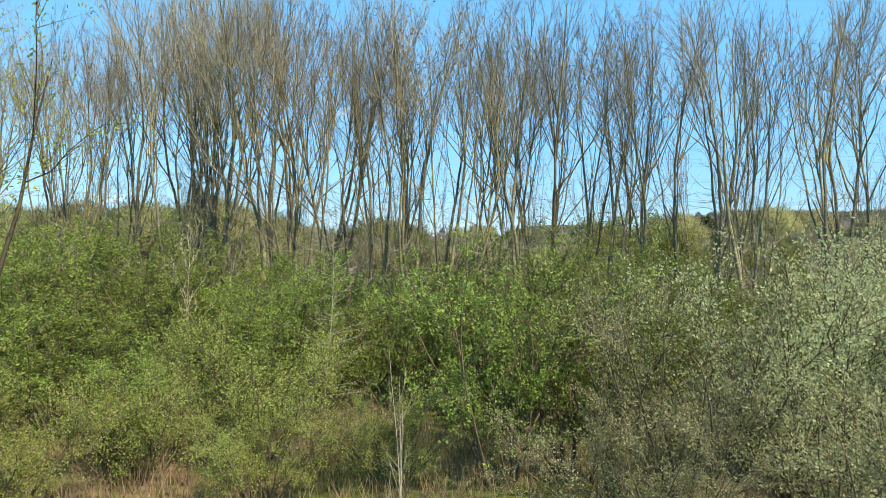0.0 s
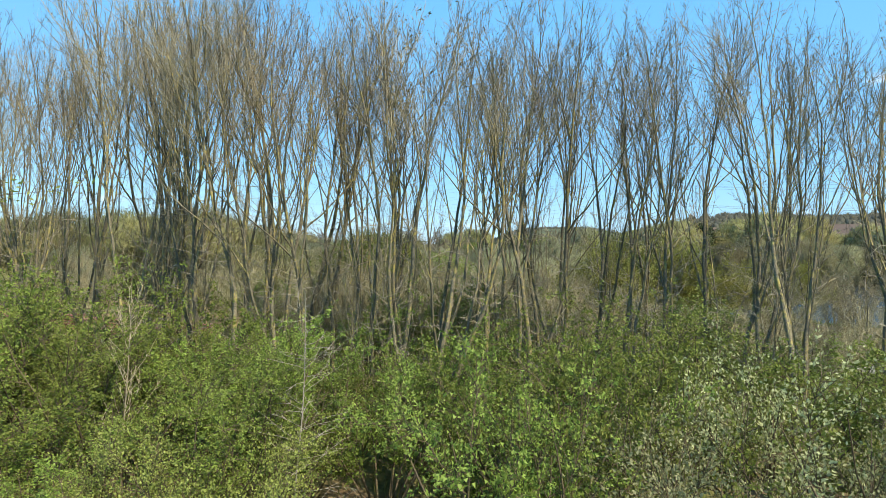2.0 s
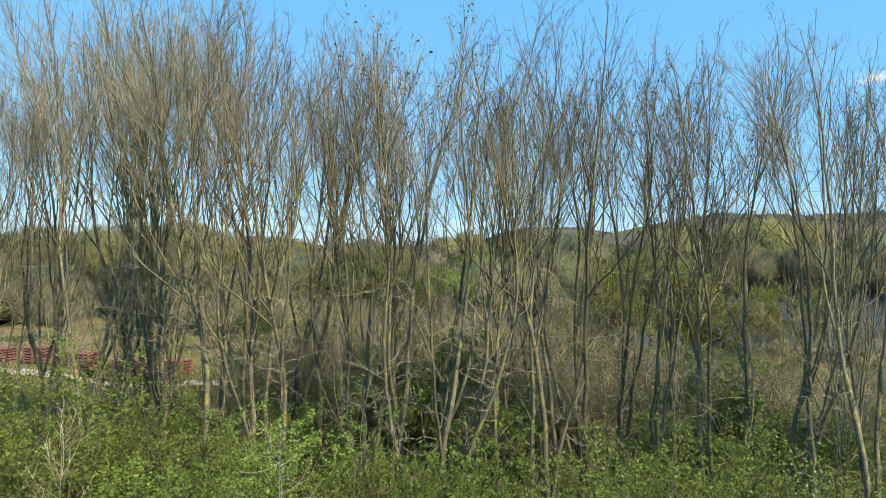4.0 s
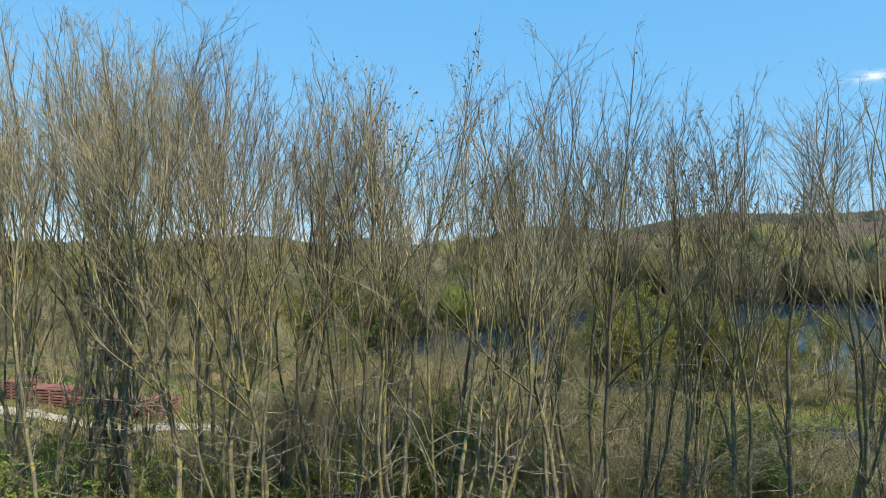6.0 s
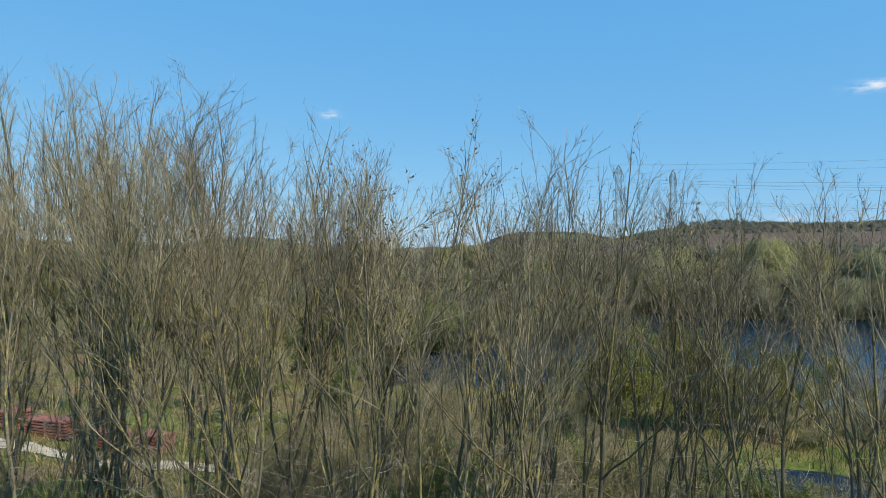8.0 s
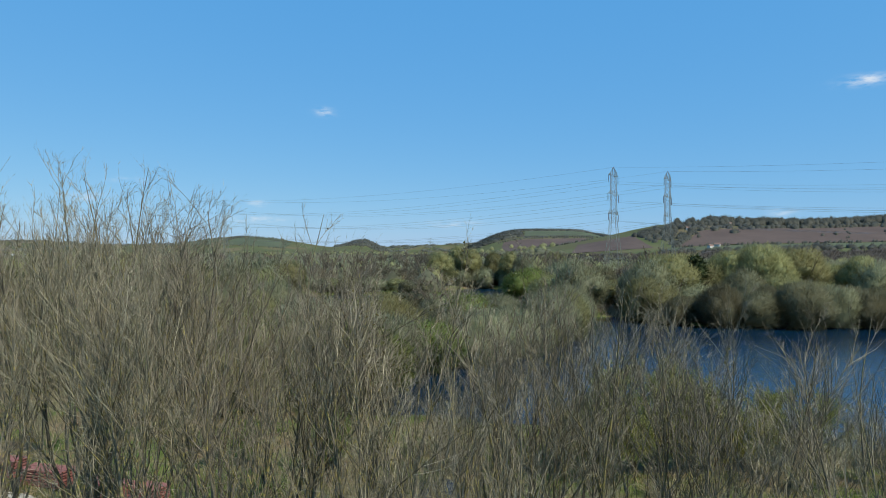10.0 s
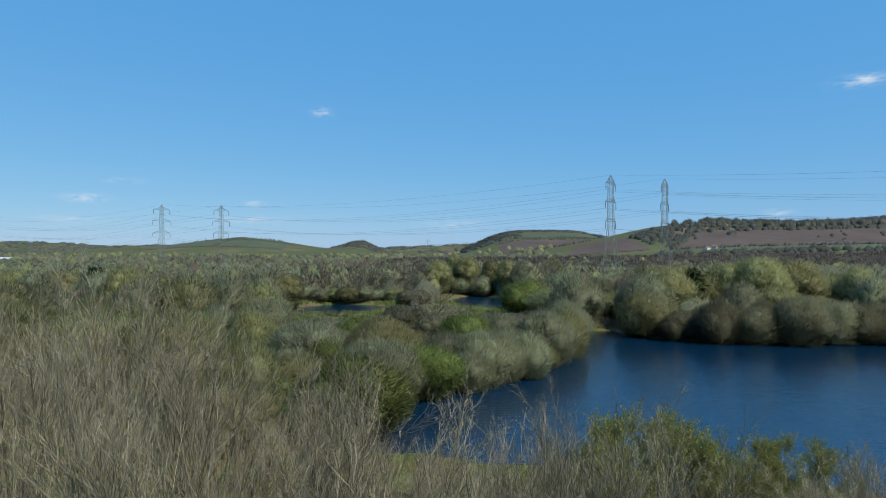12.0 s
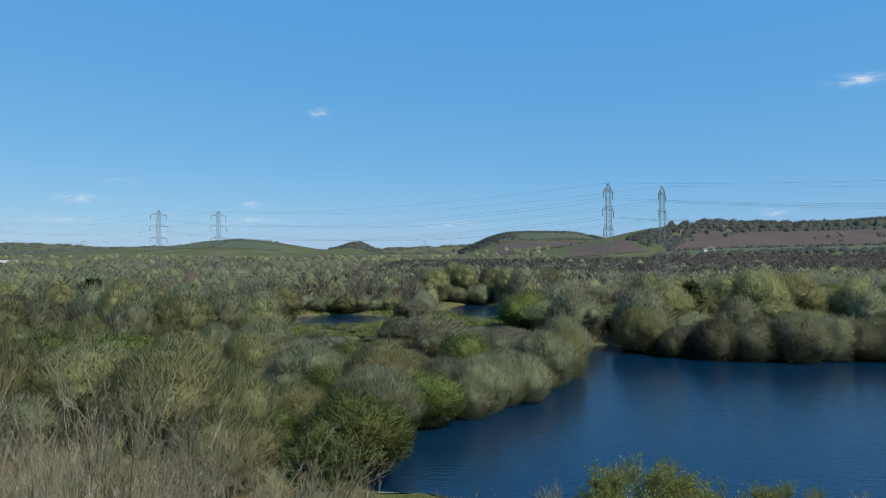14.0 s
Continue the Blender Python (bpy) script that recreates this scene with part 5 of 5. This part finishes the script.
woodland("brown_wood", 204, scatter(4, 140, (-500, -40, 300, 650), shape=lambda x, y: wavy(x, y, 0.018, 2) > 0.25), M_BROWN, "distant brown leafless woodland", 13.0, 5.0, 60)
woodland("plain_wood", 205, scatter(5, 1700, (-1100, 700, 560, 1300), shape=lambda x, y: (wavy(x, y, 0.009, 0.4) > 0.0) & ((x < 200) | (y < 800))), M_WGREY, "trees of the distant valley floor", 10.0, 9.5, 30)
woodland("plain_wood_dark", 206, scatter(6, 700, (-1600, 500, 700, 1900), shape=lambda x, y: (wavy(x, y, 0.007, 2.2) > 0.15) & (x < 250)), M_WOLIVE, "hedges and copses of the distant valley", 12.0, 8.0, 30)


def line_of(a, b, n, seed, jitter=6.0, size=(0.6, 1.2)):
    rng = np.random.default_rng(seed)
    s = rng.uniform(0, 1, n)
    return [(a[0] + (b[0] - a[0]) * t + rng.normal() * jitter, a[1] + (b[1] - a[1]) * t + rng.normal() * jitter, rng.uniform(*size)) for t in s]


hedges = (scatter(29, 60, (380, 452, 1180, 1320)) + scatter(33, 60, (470, 640, 1290, 1350)) + line_of((480, 1268), (1080, 1268), 170, 21, 8, (0.5, 1.25)) + line_of((380, 1107), (1000, 1107), 110, 23, 3, (0.25, 0.5))
          + line_of((390, 1112), (490, 1260), 50, 24, 5, (0.4, 0.9)) + line_of((380, 1260), (470, 1330), 40, 25, 16, (0.7, 1.2)) + line_of((700, 1115), (780, 1250), 8, 26, 4, (0.2, 0.4))
          + line_of((545, 1215), (551, 1217), 3, 27, 2, (1.0, 1.3)) + line_of((690, 1180), (840, 1190), 6, 28, 8, (0.4, 0.8)) + line_of((340, 1045), (950, 1045), 150, 30, 14, (0.5, 1.1)))
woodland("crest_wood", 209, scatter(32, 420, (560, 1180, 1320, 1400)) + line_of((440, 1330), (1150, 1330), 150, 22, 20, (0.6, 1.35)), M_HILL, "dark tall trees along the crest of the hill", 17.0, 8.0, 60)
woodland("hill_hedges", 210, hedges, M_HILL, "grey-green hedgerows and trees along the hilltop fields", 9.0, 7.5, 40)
far_hedges = []
for i, (a, b) in enumerate([((-1060, 2140), (-550, 2140)), ((-1050, 2337), (-570, 2337)), ((-790, 2140), (-780, 2440)), ((-1000, 2450), (-620, 2450)), ((-620, 1730), (-190, 1730)), ((-600, 1490), (-180, 1490)),
                            ((220, 1890), (480, 1890)), ((110, 1490), (340, 1490)), ((150, 1865), (420, 1865)), ((-1800, 2700), (-900, 2800)), ((-400, 2100), (60, 2000)), ((-2400, 3000), (-1300, 3000))]):
    far_hedges += line_of(a, b, 90, 40 + i, 4, (0.15, 0.38))
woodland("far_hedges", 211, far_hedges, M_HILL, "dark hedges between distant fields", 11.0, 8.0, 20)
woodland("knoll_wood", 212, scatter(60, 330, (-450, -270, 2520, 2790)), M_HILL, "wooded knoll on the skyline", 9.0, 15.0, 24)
woodland("hill_wood", 213, [s for s in scatter(61, 2600, (60, 620, 1920, 2300), shape=lambda x, y: ~((x > 225) & (x < 480) & (y < 2090)))], M_HILL, "leafless wood covering the hill, greyed with painted haze", 8.0, 15.0, 20)
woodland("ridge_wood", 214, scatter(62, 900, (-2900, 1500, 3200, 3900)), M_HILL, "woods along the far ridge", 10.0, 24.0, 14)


# ---- pylons and power lines ----
def bars(pairs, r):
    p = np.array(pairs, float)
    return tubes(p, np.full(p.shape[:2], r), 4)


def half_width(z):
    return float(np.interp(z, [0, 22, 29, 50], [4.2, 1.75, 1.15, 0.85]))


ARMS = ((31.2, 6.4), (39.6, 6.9), (47.6, 6.0))


def pylon():
    ob = tagged(new("pylon"), "tall lattice steel electricity pylon with three crossarms", "pylon", "pylons across the valley")
    corners = ((1, 1), (-1, 1), (-1, -1), (1, -1))
    levels = [0, 6.5, 12, 17, 21.5, 25.5, 29, 32, 35, 38, 41, 44, 47, 49.2]
    for sx, sy in corners:
        line = [[(sx * half_width(z), sy * half_width(z), z) for z in levels]]
        p = np.array(line)
        v, f = tubes(p, np.full(p.shape[:2], 0.085), 4)
        piece("leg", v, [f], M_STEEL, ob)
    for i in range(4):
        (ax, ay), (bx, by) = corners[i], corners[(i + 1) % 4]
        pairs = []
        for z0, z1 in zip(levels, levels[1:]):
            w0, w1 = half_width(z0), half_width(z1)
            pairs += [[(ax * w0, ay * w0, z0), (bx * w1, by * w1, z1)], [(bx * w0, by * w0, z0), (ax * w1, ay * w1, z1)], [(ax * w1, ay * w1, z1), (bx * w1, by * w1, z1)]]
        v, f = bars(pairs, 0.036)
        piece("bracing", v, [f], M_STEEL, ob)
    top = half_width(49.2)
    v, f = bars([[(sx * top, sy * top, 49.2), (0, 0, 51.2)] for sx, sy in corners], 0.12)
    piece("peak", v, [f], M_STEEL, ob)
    for z, reach in ARMS:
        for side in (-1, 1):
            w = half_width(z)
            tip = (side * reach, 0, z)
            pairs = [[(side * w, s * w, z), tip] for s in (-1, 1)] + [[(side * w, s * w, z + 1.7), tip] for s in (-1, 1)]
            for t in (0.35, 0.68):
                x = side * (w + (reach - w) * t)
                h = w * (1 - t)
                pairs += [[(x, -h, z), (x, h, z)], [(x, h, z), (x, h, z + 1.7 * (1 - t))], [(x, -h, z), (x, -h, z + 1.7 * (1 - t))]]
            v, f = bars(pairs, 0.06)
            arm = piece("crossarm", v, [f], M_STEEL, ob)
            p = np.array([[(side * reach, 0, z - 0.1 - 3.0 * j / 12) for j in range(13)]])
            r = np.array([[0.16 if j % 2 else 0.09 for j in range(13)]])
            v, f = tubes(p, r, 6)
            piece("insulator", v, [f], M_INSUL, arm, "dark glazed insulator string")
    return ob


LINE_A = [(330, 101), (68.0, 269.1), (-193.8, 436.5), (-425, 592)]
LINE_B = [(352, 118), (95.2, 283.0), (-156.0, 444.4), (-480, 652)]
proto = pylon()
spots = []
for line in (LINE_A, LINE_B):
    for i, (x, y) in enumerate(line):
        a, b = line[max(i - 1, 0)], line[min(i + 1, len(line) - 1)]
        spots.append((x, y, math.atan2(b[1] - a[1], b[0] - a[0]) + math.pi / 2))
for x, y in ((-1050, 1850), (-53, 1860)):
    spots.append((x, y, 0.5))
for x, y, turn in spots[1:]:
    copy_thing(proto, Matrix.LocRotScale((x, y, height_at(x, y) - 0.2), Euler((0, 0, turn)), (1, 1, 0.965)))
x, y, turn = spots[0]
proto.matrix_basis = Matrix.LocRotScale((x, y, height_at(x, y) - 0.2), Euler((0, 0, turn)), (1, 1, 0.965))


def cable(a, b, sag):
    s = np.linspace(0, 1, 40)
    p = (np.array(a) * (1 - s[:, None]) + np.array(b) * s[:, None])
    p[:, 2] -= sag * 4 * s * (1 - s)
    v, f = tubes(p[None], np.full((1, 40), 0.026), 4)
    return tagged(piece("power_cable", v, [f], M_CABLE), "thin sagging overhead power cable between pylons", "cable", "overhead power cables")


for n, line in enumerate((LINE_A, LINE_B)):
    info = spots[4 * n:4 * n + 4]
    for (x0, y0, t0), (x1, y1, t1) in zip(info, info[1:]):
        g0, g1 = height_at(x0, y0) - 0.2, height_at(x1, y1) - 0.2
        for z, reach in ARMS:
            for side in (-1, 1):
                cable((x0 + side * reach * math.cos(t0), y0 + side * reach * math.sin(t0), g0 + (z - 3.1) * 0.965),
                      (x1 + side * reach * math.cos(t1), y1 + side * reach * math.sin(t1), g1 + (z - 3.1) * 0.965), 8.0)
        cable((x0, y0, g0 + 51.2 * 0.965), (x1, y1, g1 + 51.2 * 0.965), 6.0)


# ---- far houses ----
def house(long, deep, tall, label, wall=None, roof=None):
    ob = tagged(new("house"), label, "house", "far houses")
    x, y = long / 2, deep / 2
    v = np.array([(-x, -y, -1), (x, -y, -1), (x, y, -1), (-x, y, -1), (-x, -y, tall), (x, -y, tall), (x, y, tall), (-x, y, tall), (-x, 0, tall + y * 0.75), (x, 0, tall + y * 0.75)])
    piece("wall", v, [np.array([(0, 1, 5, 4), (2, 3, 7, 6)]), np.array([(1, 2, 6), (1, 6, 5), (3, 0, 4), (3, 4, 7), (5, 6, 9), (7, 4, 8)])], wall or M_WALL, ob)
    e, t = 0.5, 0.25
    h = tall + y * 0.75
    lo = tall - e * 0.75
    rv = np.array([(-x - e, -y - e, lo), (x + e, -y - e, lo), (x + e, 0, h), (-x - e, 0, h), (-x - e, y + e, lo), (x + e, y + e, lo)])
    rv = np.r_[rv + np.array([0, 0, 0.05]), rv + np.array([0, 0, t + 0.05])]
    top = piece("roof", rv, [np.array([(6, 7, 8, 9), (9, 8, 11, 10), (0, 3, 2, 1), (3, 4, 5, 2), (0, 1, 7, 6), (4, 10, 11, 5), (1, 2, 8, 7), (2, 5, 11, 8), (0, 6, 9, 3), (3, 9, 10, 4)])], roof or M_ROOF, ob)
    for i in range(int(long // 3)):
        wx = -x + 1.6 + i * 3
        for wz in (1.0, 3.6)[: 2 if tall > 4.5 else 1]:
            wv = np.array([(wx, -y - 0.06, wz), (wx + 1.1, -y - 0.06, wz), (wx + 1.1, -y - 0.06, wz + 1.3), (wx, -y - 0.06, wz + 1.3), (wx, -y + 0.05, wz), (wx + 1.1, -y + 0.05, wz), (wx + 1.1, -y + 0.05, wz + 1.3), (wx, -y + 0.05, wz + 1.3)])
            piece("window", wv, [np.array([(0, 1, 2, 3), (0, 4, 5, 1), (2, 6, 7, 3), (1, 5, 6, 2), (0, 3, 7, 4)])], M_GLASS, ob)
    return ob


H1 = house(9, 6, 4.2, "pale rendered farmhouse among hilltop trees")
H2 = house(11, 7, 5.2, "pale house of a distant hillside village")
H3 = house(56, 8, 2.6, "long pale low shed on the valley floor", M_WALL, plain("pale_sheet_roof", (0.42, 0.44, 0.44), 0.6, 0.0, 0.2))
rows = [(575, 1300, 0.3, 0), (480, 1275, -0.2, 0), (445, 1085, 0.5, 0), (462, 1098, -0.6, 0)]
for i in range(26):
    rows.append((rnd.uniform(-40, 190), rnd.uniform(2150, 2500), rnd.uniform(-0.8, 0.8), 1))
rows.append((-655, 935, 0.1, 2))
place([H1, H2, H3], [(Matrix.LocRotScale((x, y, height_at(x, y) + (0.0 if k < 2 else 1.0)), Euler((0, 0, t)), (1, 1, 1)), k) for x, y, t, k in rows])


# ---- red timber beside the track ----
def plank_stack(long, layers, across, label):
    """Red boards stacked in layers on cross bearers, the ends not quite flush."""
    rng = random.Random(int(long * 10) + layers)
    ob = tagged(new("plank_stack"), label, "timber stack", "red timber stacks by the track")
    bm = bmesh.new()
    bmesh.ops.create_cube(bm, size=1.0)
    bmesh.ops.bevel(bm, geom=bm.edges[:], offset=0.03, segments=1, affect="EDGES")
    board = bpy.data.meshes.new("plank")
    bm.to_mesh(board)
    bm.free()
    board.materials.append(M_RED)
    bearer = board.copy()
    bearer.materials.clear()
    bearer.materials.append(M_TIMBER)
    for n in range(layers):
        z = 0.09 + n * 0.165
        for x in (-0.36, 0.0, 0.36):
            b = new("bearer", bearer)
            b.parent, b.location, b.scale = ob, (x * long, 0, z - 0.05), (0.09, across * 0.24, 0.07)
        for j in range(across):
            p = new("plank", board)
            p.parent = ob
            p.location = (rng.uniform(-0.08, 0.08), (j - (across - 1) / 2) * 0.235 + rng.uniform(-0.01, 0.01), z + 0.035)
            p.rotation_euler = (0, rng.uniform(-0.01, 0.01), rng.uniform(-0.015, 0.015))
            p.scale = (long * rng.uniform(0.94, 1.02), 0.215, 0.09)
    return ob


LONG_STACK = plank_stack(3.0, 6, 5, "long stack of faded red boards beside the gravel track")
SHORT_STACK = plank_stack(1.7, 6, 5, "short stack of faded red boards beside the gravel track")
place([LONG_STACK, SHORT_STACK], [(Matrix.LocRotScale((x, y, height_at(x, y)), Euler((0, 0, t)), (1, 1, 1)), k) for x, y, t, k in
                                  [(-16.4, 40.6, -0.3, 1), (-19.2, 41.9, -0.35, 0), (-23.6, 43.2, -0.25, 0), (-26.6, 44.3, -0.2, 1), (-30.5, 45.8, -0.4, 0), (-34.6, 47.4, -0.4, 0)]])
